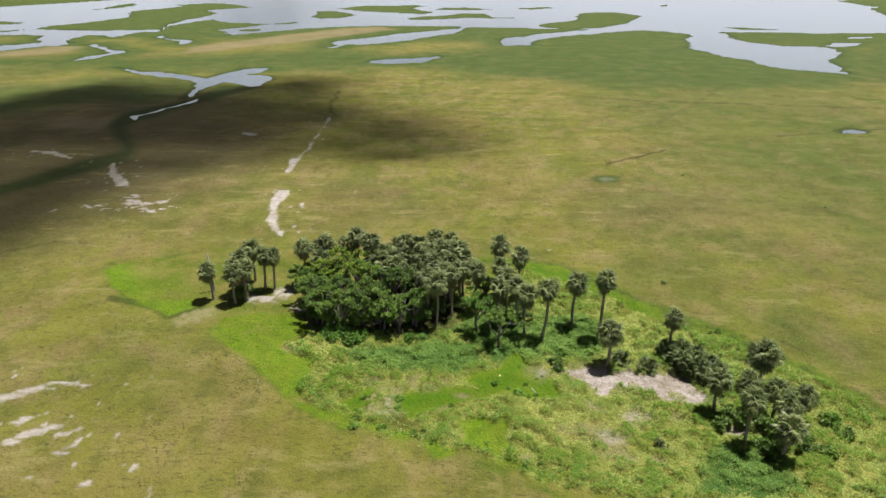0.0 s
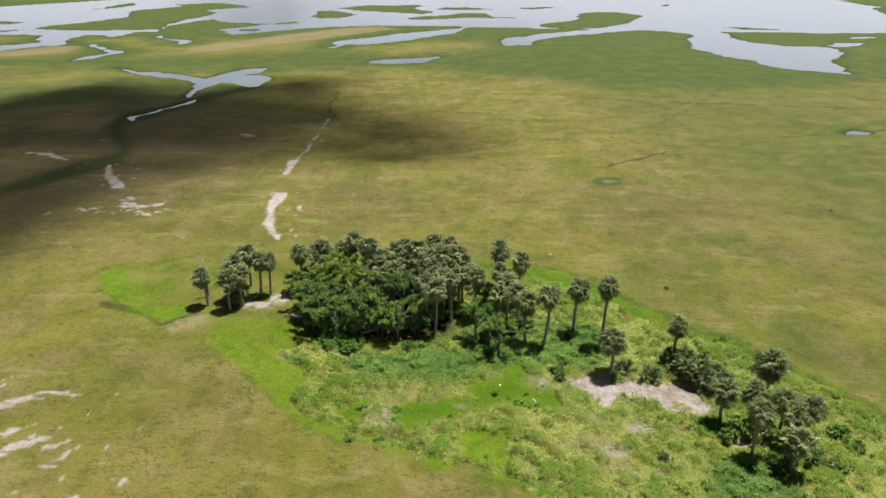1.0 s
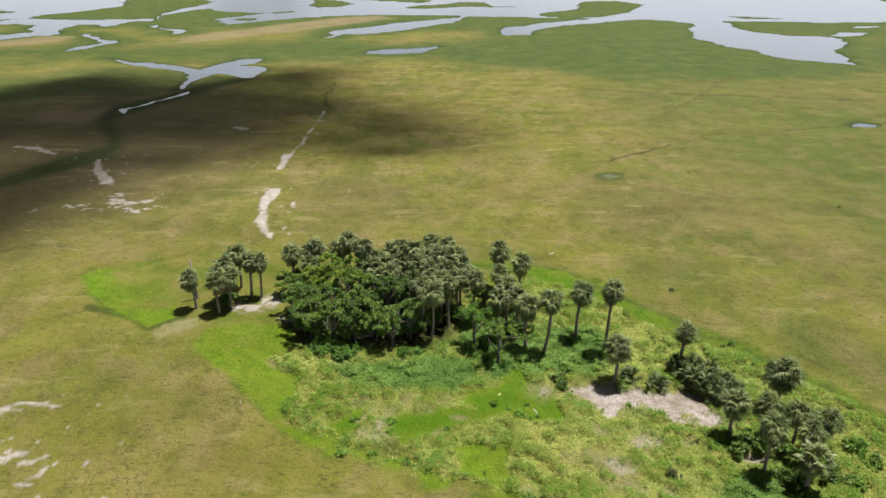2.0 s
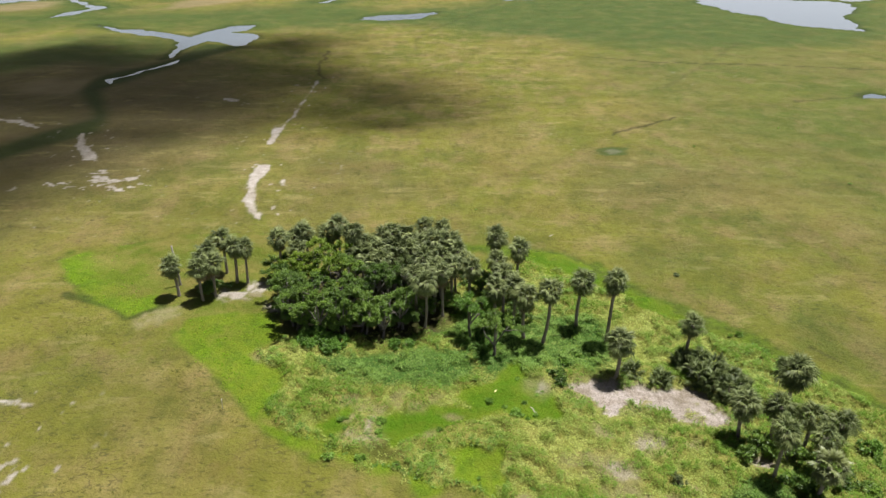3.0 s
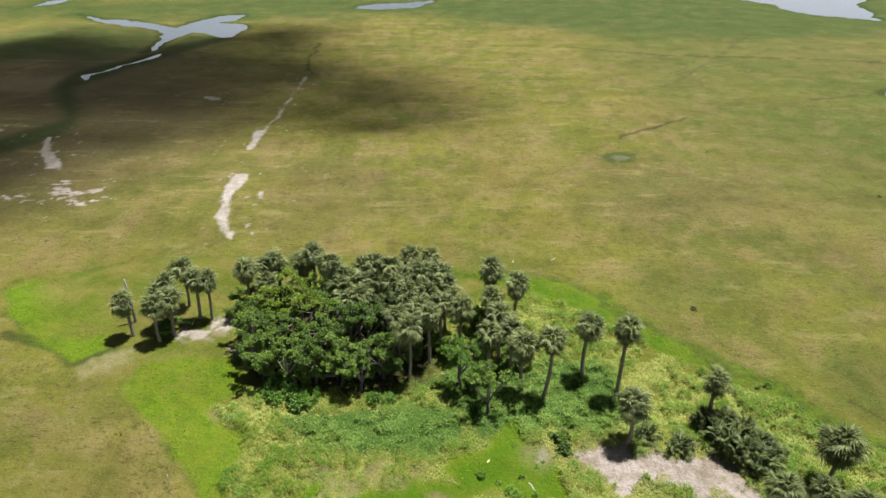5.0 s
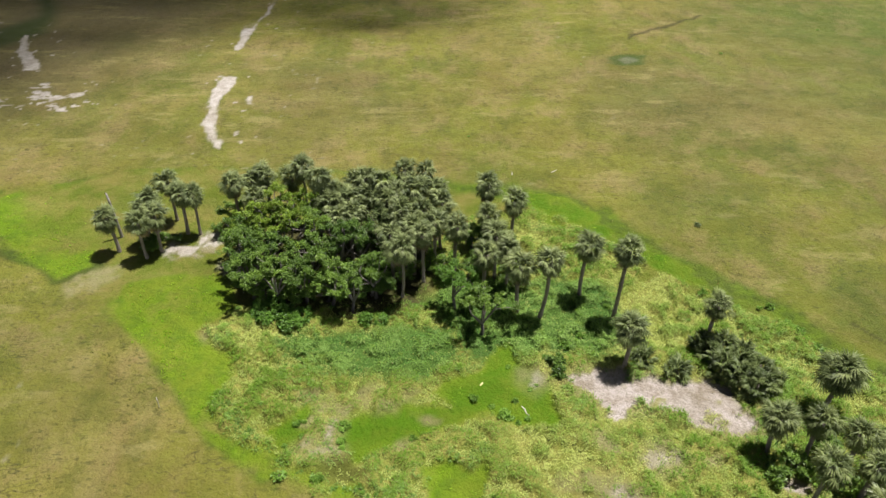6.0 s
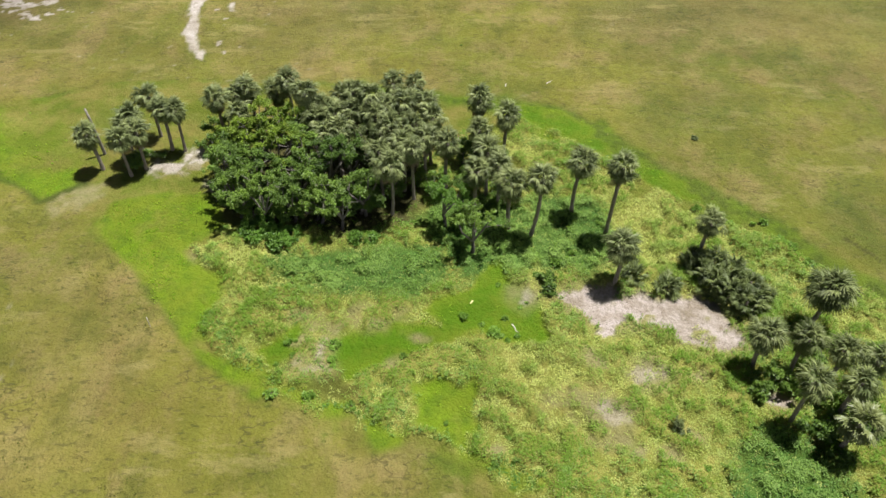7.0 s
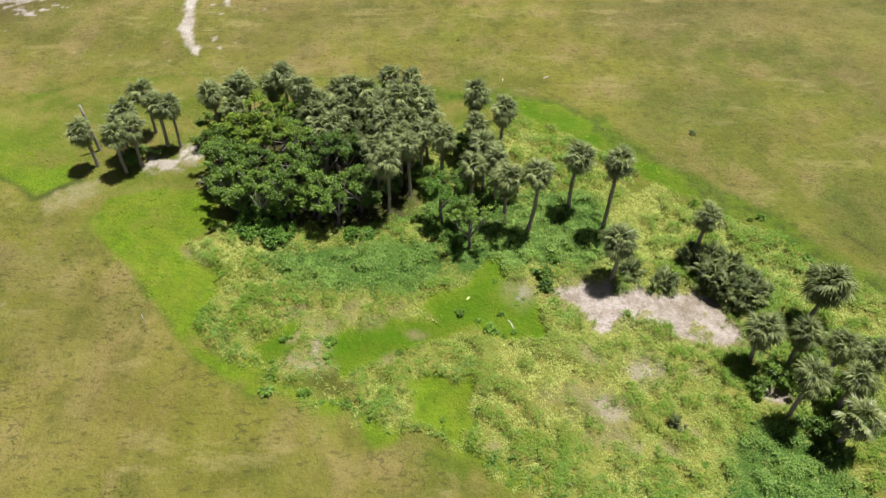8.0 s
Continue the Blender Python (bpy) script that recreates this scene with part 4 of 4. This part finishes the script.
# ---- broadleaved trees and shrubs ----
def leaf_cloud(rng, lumps, per_lump, size, leaf):
    """Leaves as small bent quads in loose lumps: (centre, radius) each."""
    verts, faces = [], []
    for c, r in lumps:
        for _ in range(per_lump):
            v = Vector((rng.gauss(0, 1), rng.gauss(0, 1), rng.gauss(0, 1))).normalized()
            p = Vector(c) + Vector((v.x * r, v.y * r, v.z * r * 0.7)) * rng.uniform(0.45, 1.0)
            a = (v + Vector((rng.uniform(-1, 1), rng.uniform(-1, 1), rng.uniform(-0.9, 0.4)))).normalized()
            b = a.cross(Vector((rng.uniform(-1, 1), rng.uniform(-1, 1), rng.uniform(0.2, 1.5)))).normalized()
            s = leaf * rng.uniform(0.7, 1.35)
            k = len(verts)
            verts += [p - a * s, p + b * s * 0.48, p + a * s, p - b * s * 0.48]
            faces.append((k, k + 1, k + 2, k + 3))
    return verts, faces


def oak(x, y, height, spread, label, seed, mat=None, leaf=0.085, low=0.12):
    """A crooked tree: limbs with side branches, and leaves in separate clumps with gaps between."""
    rng = random.Random(seed)
    root = new("live_oak")
    root.location = (x, y, -0.1)
    tagged(root, label, "tree", "broadleaved trees of the hammock")
    fork = Vector((rng.uniform(-0.4, 0.4), rng.uniform(-0.4, 0.4), height * 0.28))
    trunk = part("trunk", mesh_of("trunk", *tube([(0, 0, 0), fork * 0.5 + Vector((0.08, 0, 0)), fork], (0.24, 0.17, 0.15), 9), BARK_DARK, True), root)
    lumps, floor_z = [], 0.35 + low * height
    limbs = max(5, int(2 + spread * 1.9))

    def clump(p, r):
        p = Vector(p)
        p.z = min(max(p.z, floor_z + 0.25 * r), height)
        for _ in range(9):
            lumps.append((p + Vector((rng.gauss(0, r * 0.42), rng.gauss(0, r * 0.42), rng.gauss(0.1, r * 0.22))), rng.uniform(0.22, 0.42) * (0.6 + 0.5 * r)))
    turn = rng.uniform(0, 6.28)
    for i in range(limbs):
        q = math.sqrt((i + 0.5) / limbs)
        a = turn + 2.4 * i + rng.uniform(-0.3, 0.3)
        out = spread * q * rng.uniform(0.85, 1.1)
        end = Vector((math.cos(a) * out, math.sin(a) * out, height * (1.0 - (0.15 + 0.25 * rng.random()) * q * q - 0.14 * rng.random())))
        end.z = max(end.z, floor_z)
        bend = fork.lerp(end, 0.55) + Vector((rng.uniform(-0.5, 0.5), rng.uniform(-0.5, 0.5), rng.uniform(-0.3, 0.2)))
        verts, faces = tube([fork, bend, end], (0.12, 0.085, 0.03), 6)
        clump(end, rng.uniform(0.55, 0.95))
        for j in range(2):
            side = bend.lerp(end, rng.uniform(0.2, 0.7))
            tip = side + Vector((rng.gauss(0, 0.75), rng.gauss(0, 0.75), rng.uniform(-0.5, 0.45)))
            more, rings = tube([side, side.lerp(tip, 0.5) + Vector((0, 0, 0.1)), tip], (0.05, 0.04, 0.02), 5)
            k = len(verts)
            verts, faces = verts + more, faces + [tuple(v + k for v in f) for f in rings]
            if rng.random() < 0.85:
                clump(tip, rng.uniform(0.40, 0.75))
        part("limb", mesh_of("limb", verts, faces, BARK, True), trunk)
    part("crown", mesh_of("crown", *leaf_cloud(rng, lumps, 62, 1, leaf), mat or OAK), root)
    return root


OAKS = [(-16.0, 93.6, 7.6, 3.0), (-13.0, 93.8, 7.6, 2.8), (-18.3, 92.8, 6.2, 2.8), (-20.1, 91.4, 5.2, 2.2), (-13.8, 89.4, 7.0, 3.0), (-15.4, 85.9, 6.8, 3.0), (-10.9, 89.7, 7.0, 2.4),
        (-17.8, 86.6, 6.0, 2.4), (-10.9, 85.6, 7.0, 2.5), (-7.8, 87.3, 7.0, 2.3), (-6.0, 88.8, 7.0, 2.2), (-18.6, 88.6, 5.8, 2.2)]
FRONT_OAKS = [(-16.8, 83.6, 5.6, 2.0), (-13.9, 82.6, 6.3, 2.1), (-11.0, 82.4, 6.2, 2.0), (-8.4, 82.6, 6.2, 1.9), (-4.0, 83.8, 6.2, 2.0)]
for i, (x, y, h, r) in enumerate(OAKS):
    oak(x, y, h, r, "dense green live oak with pale crooked limbs", 40 + i, OAK_BRIGHT if i in (0, 1, 2, 4) else OAK, low=0.50)
for i, (x, y, h, r) in enumerate(FRONT_OAKS):
    oak(x, y, h, r, "spreading live oak with a shallow crown over deep shade", 140 + i, low=0.50 if i % 2 else 0.62)
oak(-6.3, 81.5, 5.2, 1.2, "small live oak at the sunny edge of the grove", 150, low=0.45)
UNDER = [(-17.4, 84.4, 3.0, 1.5), (-15.6, 83.6, 3.2, 1.5), (-13.4, 83.2, 3.0, 1.5), (-11.2, 83.0, 3.4, 1.5), (-9.0, 83.2, 3.0, 1.5), (-6.6, 83.6, 3.2, 1.5), (-4.6, 84.4, 2.6, 1.4), (-12.4, 85.0, 3.6, 1.5), (-8.0, 85.0, 3.6, 1.5), (-15.8, 86.0, 3.6, 1.5), (-3.8, 85.4, 2.2, 1.4), (-1.4, 87.0, 2.4, 1.4), (-18.6, 87.4, 2.0, 1.2),
         (2.0, 88.6, 2.2, 1.4), (-2.5, 89.2, 3.6, 1.7), (7.4, 88.4, 2.8, 1.5), (10.6, 86.0, 2.0, 1.3), (6.2, 93.0, 3.2, 1.6),
         (8.1, 92.8, 3.4, 1.6), (-7.1, 95.7, 4.6, 1.9), (-3.7, 94.8, 4.4, 1.9), (-0.5, 92.5, 4.6, 1.9), (1.5, 92.8, 4.4, 1.8), (-9.0, 94.8, 4.2, 1.9), (-12.4, 97.1, 4.4, 1.9),
         (-20.3, 98.9, 3.8, 1.8), (-22.1, 97.3, 3.2, 1.6), (-2.0, 95.8, 4.6, 1.9), (-5.6, 96.6, 4.4, 1.9), (-30.0, 92.6, 1.6, 1.0)]
for i, (x, y, h, r) in enumerate(UNDER):
    oak(x, y, h, r, "low dark broadleaved tree in the shade of the palms", 80 + i)
oak(-4.1, 90.7, 6.9, 2.6, "grey-green live oak among the palms of the grove", 62, OAK_GREY, low=0.45)
oak(4.2, 82.3, 6.4, 2.0, "bright green young broadleaved tree at the edge of the grove", 60, SHRUB, low=0.48)
oak(6.9, 78.5, 5.8, 2.1, "green young broadleaved tree casting a dark shade", 61, low=0.28)


def shrub(x, y, height, spread, label, seed, mat):
    rng = random.Random(seed)
    root = new("shrub")
    root.location = (x, y, -0.05)
    tagged(root, label, "shrub", "shrubs of the hammock")
    for i in range(3):
        end = Vector((rng.uniform(-0.5, 0.5) * spread, rng.uniform(-0.5, 0.5) * spread, height * 0.7))
        part("stem", mesh_of("stem", *tube([(0, 0, 0), end * 0.5, end], (0.05, 0.04, 0.02), 5), BARK, True), root)
    lumps = []
    for i in range(int(3 + 13 * spread)):
        a, q = rng.uniform(0, 6.28), rng.random() ** 0.5
        lumps.append(((math.cos(a) * q * spread, math.sin(a) * q * spread, height * (0.25 + 0.65 * math.sqrt(1 - q * q * 0.9) * rng.uniform(0.6, 1))), rng.uniform(0.25, 0.45)))
    part("foliage", mesh_of("foliage", *leaf_cloud(rng, lumps, 55, 1, 0.13), mat), root)


SHRUBS = [(-13.0, 80.2, 1.9, 1.4), (-11.8, 78.8, 1.3, 1.0), (-14.2, 81.8, 1.7, 1.2), (14.0, 73.2, 1.1, 0.6), (13.8, 74.7, 1.2, 0.7),
          (41.8, 63.2, 1.5, 1.0), (42.3, 61.2, 1.3, 1.0), (38.9, 57.9, 1.2, 0.9), (40.9, 66.3, 1.4, 0.8), (33.5, 62.0, 2.6, 1.6), (36.6, 61.0, 2.6, 1.5), (34.4, 64.8, 2.2, 1.3), (31.1, 63.0, 2.4, 1.5), (29.8, 62.2, 1.7, 1.1), (33.9, 98.7, 0.5, 0.12), (34.2, 58.6, 1.9, 1.3), (32.6, 58.4, 1.8, 1.2), (36.8, 59.0, 2.0, 1.3), (33.6, 56.2, 1.2, 0.9),
          (-15.3, 81.0, 1.7, 1.2), (-12.2, 79.6, 1.6, 1.2), (-10.9, 80.4, 1.5, 1.1), (-14.4, 79.8, 1.3, 1.0), (-3.0, 79.9, 1.2, 0.8), (-4.6, 80.0, 1.2, 0.8)]
for i, (x, y, h, r) in enumerate(SHRUBS):
    shrub(x, y, h, r, "low leafy green shrub among the undergrowth", 500 + i, OAK_GREY if i == 14 else SHRUB if i < 3 or i == 5 or i > 18 else OAK)


def palmetto(x, y, height, seed, size=1.0):
    rng = random.Random(seed)
    root = new("saw_palmetto")
    root.location = (x, y, 0)
    tagged(root, "dark green saw palmetto with stiff fan leaves", "palmetto", "saw palmettos by the sand")
    for i in range(30):
        k = i / 29
        m = Matrix.Translation((rng.uniform(-0.4, 0.4), rng.uniform(-0.4, 0.4), height * (1 - 0.75 * k))) @ pose(0, 0, 0, 0, 0, 137.5 * i) @ pose(0, 0, 0, rng.uniform(-35, 35), -(75 - 85 * k + rng.uniform(-12, 12)), 0) @ Matrix.Scale(size * rng.uniform(0.85, 1.2), 4)
        part("frond", rng.choice(FANS_LOW), root, "", m)
    part("stem", mesh_of("stem", *tube([(0, 0, -0.1), (0.05, 0, height * 0.5), (0, 0.05, height)], (0.14, 0.12, 0.10), 6), TRUNK, True), root)


PALMETTOS = [(28.2, 75.3), (29.6, 76.2), (31.0, 75.0), (32.2, 73.4), (31.2, 71.2), (30.1, 72.4), (28.9, 73.8), (27.9, 76.6), (32.6, 71.8), (30.6, 73.8), (24.8, 73.6), (21.8, 75.2), (22.3, 58.8)]
for i, (x, y) in enumerate(PALMETTOS):
    palmetto(x, y, 1.5 if i < 10 else 0.5, 700 + i, 1.0 if i < 12 else 0.45)

snag_path = [(0, 0, -0.1), (-0.1, 0, 2.2), (-0.25, 0.1, 4.4), (-0.35, 0.1, 5.9)]
snag = new("dead_palm_trunk", mesh_of("dead_palm_trunk", *tube(snag_path, (0.20, 0.17, 0.15, 0.11), 8), SNAG, True))
snag.location = (-35.0, 94.6, 0)
tagged(snag, "bare broken grey trunk of a dead palm", "dead trunk")


# ---- undergrowth ----
def tufts(name, label, category, mat, count, box, height, width, blades, allow, seed, lay=1.0, inverse=False):
    """Many small tufts in one mesh: each a spray of blades bent outwards."""
    rng = np.random.default_rng(seed)
    x0, y0, x1, y1 = box
    x, y = rng.uniform(x0, x1, count), rng.uniform(y0, y1, count)
    keep = rng.random(count) < allow(x, y)
    x, y = x[keep], y[keep]
    n = len(x)
    mound = tussock(x, y)
    tone = np.clip((0.85 * (1 - mound) if inverse else 0.7 * mound) + fbm(x, y, 6, 2, seed + 9) * 1.1 - 0.54 + rng.normal(0, 0.06, n), 0, 1)
    size = (0.5 + 0.7 * fbm(x, y, 4.0, 2, seed + 3) + 0.4 * mound) * rng.uniform(0.75, 1.25, n)
    base = herb_height(x, y, cover(x, y))
    a = rng.uniform(0, 2 * np.pi, (n, blades))
    lean = rng.uniform(0.5, 1.7, (n, blades)) * lay
    h = height * size[:, None] * rng.uniform(0.7, 1.2, (n, blades))
    w = width * rng.uniform(0.7, 1.3, (n, blades))
    px, py = x[:, None] + rng.normal(0, 0.10, (n, blades)), y[:, None] + rng.normal(0, 0.10, (n, blades))
    cx, cy = np.cos(a), np.sin(a)
    z0 = np.repeat(base[:, None], blades, 1) - 0.12
    root_l = np.stack([px - cy * w * 0.4, py + cx * w * 0.4, z0], -1)
    root_r = np.stack([px + cy * w * 0.4, py - cx * w * 0.4, z0], -1)
    mx, my, mz = px + cx * lean * h * 0.35, py + cy * lean * h * 0.35, base[:, None] + h * 0.66
    mid_l = np.stack([mx - cy * w, my + cx * w, mz], -1)
    mid_r = np.stack([mx + cy * w, my - cx * w, mz], -1)
    tip = np.stack([px + cx * lean * h * 0.95, py + cy * lean * h * 0.95, base[:, None] + h * (1.0 - 0.38 * lean)], -1)
    v = np.stack([root_l, root_r, mid_r, mid_l, tip], 2).reshape(-1, 3)
    k = np.arange(n * blades) * 5
    faces = np.stack([k, k + 1, k + 2, k + 3], 1).tolist() + np.stack([k + 3, k + 2, k + 4], 1).tolist()
    me = mesh_of(name, v.tolist(), faces, mat, tone=np.repeat(tone, blades * 5))
    tagged(new(name, me), label, category, kind="stuff")


HAMMOCK = (-56, 42, 55, 112)


def pale_share(x, y):
    c = cover(x, y)
    return c["herb"] * (1 - c["lawn"]) * (1 - c["sand"]) * (1 - 0.8 * c["litter_shade"]) * (1 - 0.85 * c["blue"]) * (1 - 0.8 * c["straw"]) * (1 - 0.92 * c["olive"])


def blue_share(x, y):
    c = cover(x, y)
    fringe = 0.45 * ramp(-edge_distance(x, y, B_6), -1.5, 0.5) * ramp(fbm(x, y, 2.2, 3, 96), 0.40, 0.60)
    patch = ramp(fbm(x, y, 5, 2, 93), 0.52, 0.66) * 0.3
    return c["herb"] * (1 - c["sand"]) * (1 - 0.9 * c["olive"]) * np.maximum((1 - c["lawn"]) * np.maximum(c["blue"], patch), fringe)


def lawn_share(x, y):
    c = cover(x, y)
    return 0.2 * c["lawn"] * (1 - c["sand"]) * (1 - 0.6 * c["meadow"]) * ramp(fbm(x, y, 2.5, 3, 95), 0.3, 0.65)


tufts("tall_grass", "pale yellow-green tall grass in tussocks", "grass", HERB_PALE, 100000, HAMMOCK, 0.21, 0.022, 8, pale_share, 11, 1.2, True)
tufts("undergrowth", "blue-green leafy undergrowth in low mounds", "undergrowth", HERB_BLUE, 105000, HAMMOCK, 0.20, 0.032, 7, blue_share, 12, 1.3)


def marsh_share(x, y):
    c = cover(x, y)
    return (1 - c["herb"]) * (1 - c["grass"]) * (1 - c["lawn"]) * (1 - c["sand"]) * (1 - c["mud"]) * ramp(fbm(x, y, 6, 3, 97), 0.45, 0.65) * (1 - ramp(y, 85, 112))


tufts("marsh_grass", "short dry olive and straw marsh grass", "grass", HERB_MARSH, 15000, (-75, 34, 95, 150), 0.07, 0.04, 4, marsh_share, 14, 1.4)
tufts("lush_grass", "short bright green grass on wet ground", "grass", HERB_LUSH, 45000, HAMMOCK, 0.09, 0.03, 6, lawn_share, 13, 1.4)


# ---- low bushes, driftwood, a stake ----
def bush_model(seed, mat):
    rng = random.Random(seed)
    root = new("low_bush")
    lumps = [((rng.gauss(0, 0.28), rng.gauss(0, 0.28), rng.uniform(0.15, 0.45)), rng.uniform(0.16, 0.30)) for _ in range(9)]
    part("foliage", mesh_of("foliage", *leaf_cloud(rng, lumps, 34, 1, 0.09), mat), root)
    part("stem", mesh_of("stem", *tube([(0, 0, -0.1), (0.03, 0, 0.2), (0.05, 0.03, 0.4)], (0.03, 0.025, 0.012), 5), BARK, True), root)
    return tagged(root, "small leafy green bush among the grass", "bush", "low bushes of the hammock")


BUSH_PLACES_WEST = [(-9.1, 66.8), (-8.3, 65.5), (-5.1, 66.7), (-5.1, 65.0), (-1.7, 60.1), (-3.1, 60.5), (-11.1, 64.4), (-12.9, 66.1), (-9.6, 61.6), (-6.6, 61.3), (13.0, 75.3), (15.0, 76.9), (16.6, 78.5), (18.5, 80.6), (12.7, 78.4), (10.3, 75.9), (9.2, 74.1), (20.1, 83.2), (16.6, 83.2), (6.0, 70.1), (8.5, 68.2), (9.6, 70.0)]
BUSH_PLACES_EAST = [(23.7, 55.5), (25.1, 54.6), (27.0, 54.2), (29.8, 55.1), (28.5, 53.7), (30.9, 53.8), (30.6, 85.5), (32.6, 84.1), (33.4, 83.2), (-1.2, 79.7), (1.8, 81.2), (0.3, 82.6), (-13.8, 80.9), (-18.0, 81.7), (35.8, 83.1), (37.8, 80.5)]
BUSH_PLACES_LAWN = [(17.4, 66.1), (21.5, 61.7), (16.4, 59.1), (23.2, 58.0), (9.2, 57.9), (9.5, 56.6), (17.4, 53.5), (24.0, 53.2), (-5.8, 66.8), (-5.4, 65.3), (-5.0, 64.4), (9.1, 67.9), (9.8, 67.4), (10.6, 67.9), (7.5, 69.2), (11.1, 71.2), (11.7, 71.9), (0.8, 65.6), (4.5, 59.1), (13.5, 55.6), (25.9, 55.2), (-8.6, 67.1), (-8.0, 65.3)]
rng = random.Random(9)
BUSH_PLACES_GROVE = [(-0.4, 82.5), (0.5, 81.8), (1.3, 82.7), (1.8, 81.2), (0.1, 80.3), (1.0, 79.8), (-0.4, 79.1), (0.6, 78.7), (27.7, 81.2), (26.8, 79.5), (37.0, 83.5), (38.6, 79.7), (39.4, 77.3)]
models = [bush_model(900, SHRUB_LOW), bush_model(901, SHRUB_LOW), bush_model(902, SHRUB_LOW)]
BUSH_PLACES_MARSH = [(55.5, 159.3), (27.5, 152.8), (6.3, 122.2), (78.0, 136.7), (80.7, 174.7)]
strewn = []
while len(strewn) < 26:
    x, y = rng.uniform(-20, 24), rng.uniform(52, 90)
    if union(np.array([x]), np.array([y]), [B_6, U_2])[0] < 1.0 and edge_distance(np.array([x]), np.array([y]), H_OUT)[0] < -1.2:
        strewn.append((x, y))
for i, (x, y) in enumerate(BUSH_PLACES_WEST + BUSH_PLACES_EAST + BUSH_PLACES_GROVE + BUSH_PLACES_LAWN + BUSH_PLACES_MARSH + strewn):
    size = rng.uniform(0.5, 1.3) if i < 51 else rng.uniform(0.35, 0.75)
    m = pose(x, y, 0.05, 0, 0, rng.uniform(0, 360)) @ Matrix.Diagonal((size, size, size * rng.uniform(0.7, 1.0), 1))
    if i < 3:
        models[i].matrix_basis = m
    else:
        copy_thing(models[i % 3], m @ Matrix.Diagonal([1 / v for v in models[i % 3].scale] + [1]))


def driftwood(x, y, turn, size, seed):
    rng = random.Random(seed)
    path = [(-size / 2, 0, 0.08), (-size * 0.1, 0.06, 0.12), (size * 0.25, -0.03, 0.10), (size / 2, 0.08, 0.16)]
    ob = new("driftwood", mesh_of("driftwood", *tube(path, (0.05, 0.06, 0.045, 0.02), 7), SNAG_PALE, True))
    ob.matrix_basis = pose(x, y, 0, 0, 0, turn)
    tagged(ob, "bleached grey driftwood branch lying on the marsh", "driftwood", "driftwood on the marsh")


driftwood(17.9, 111.8, 40, 1.1, 1)
driftwood(12.1, 111.0, 85, 0.7, 2)
driftwood(10.4, 68.8, -65, 1.2, 3)
board = new("board", mesh_of("board", [(-0.32, -0.09, 0.0), (0.32, -0.10, 0.0), (0.31, 0.10, 0.0), (-0.31, 0.09, 0.0), (-0.32, -0.09, 0.05), (0.32, -0.10, 0.06), (0.31, 0.10, 0.06), (-0.31, 0.09, 0.05)],
                              [(3, 2, 1, 0), (4, 5, 6, 7), (0, 1, 5, 4), (1, 2, 6, 5), (2, 3, 7, 6), (3, 0, 4, 7)], BOARD))
board.matrix_basis = pose(6.7, 71.9, 0.08, 3, 4, 60) @ Matrix.Scale(0.75, 4)
tagged(board, "short pale yellow board lying in the grass", "board")
stake = new("stake", mesh_of("stake", *tube([(0, 0, -0.2), (0.02, 0, 0.6), (0.03, 0, 1.2)], (0.035, 0.035, 0.030), 7), SNAG_PALE, True))
stake.location = (-21.6, 68.7, 0)
tagged(stake, "thin pale marker stake standing in marsh grass", "stake")
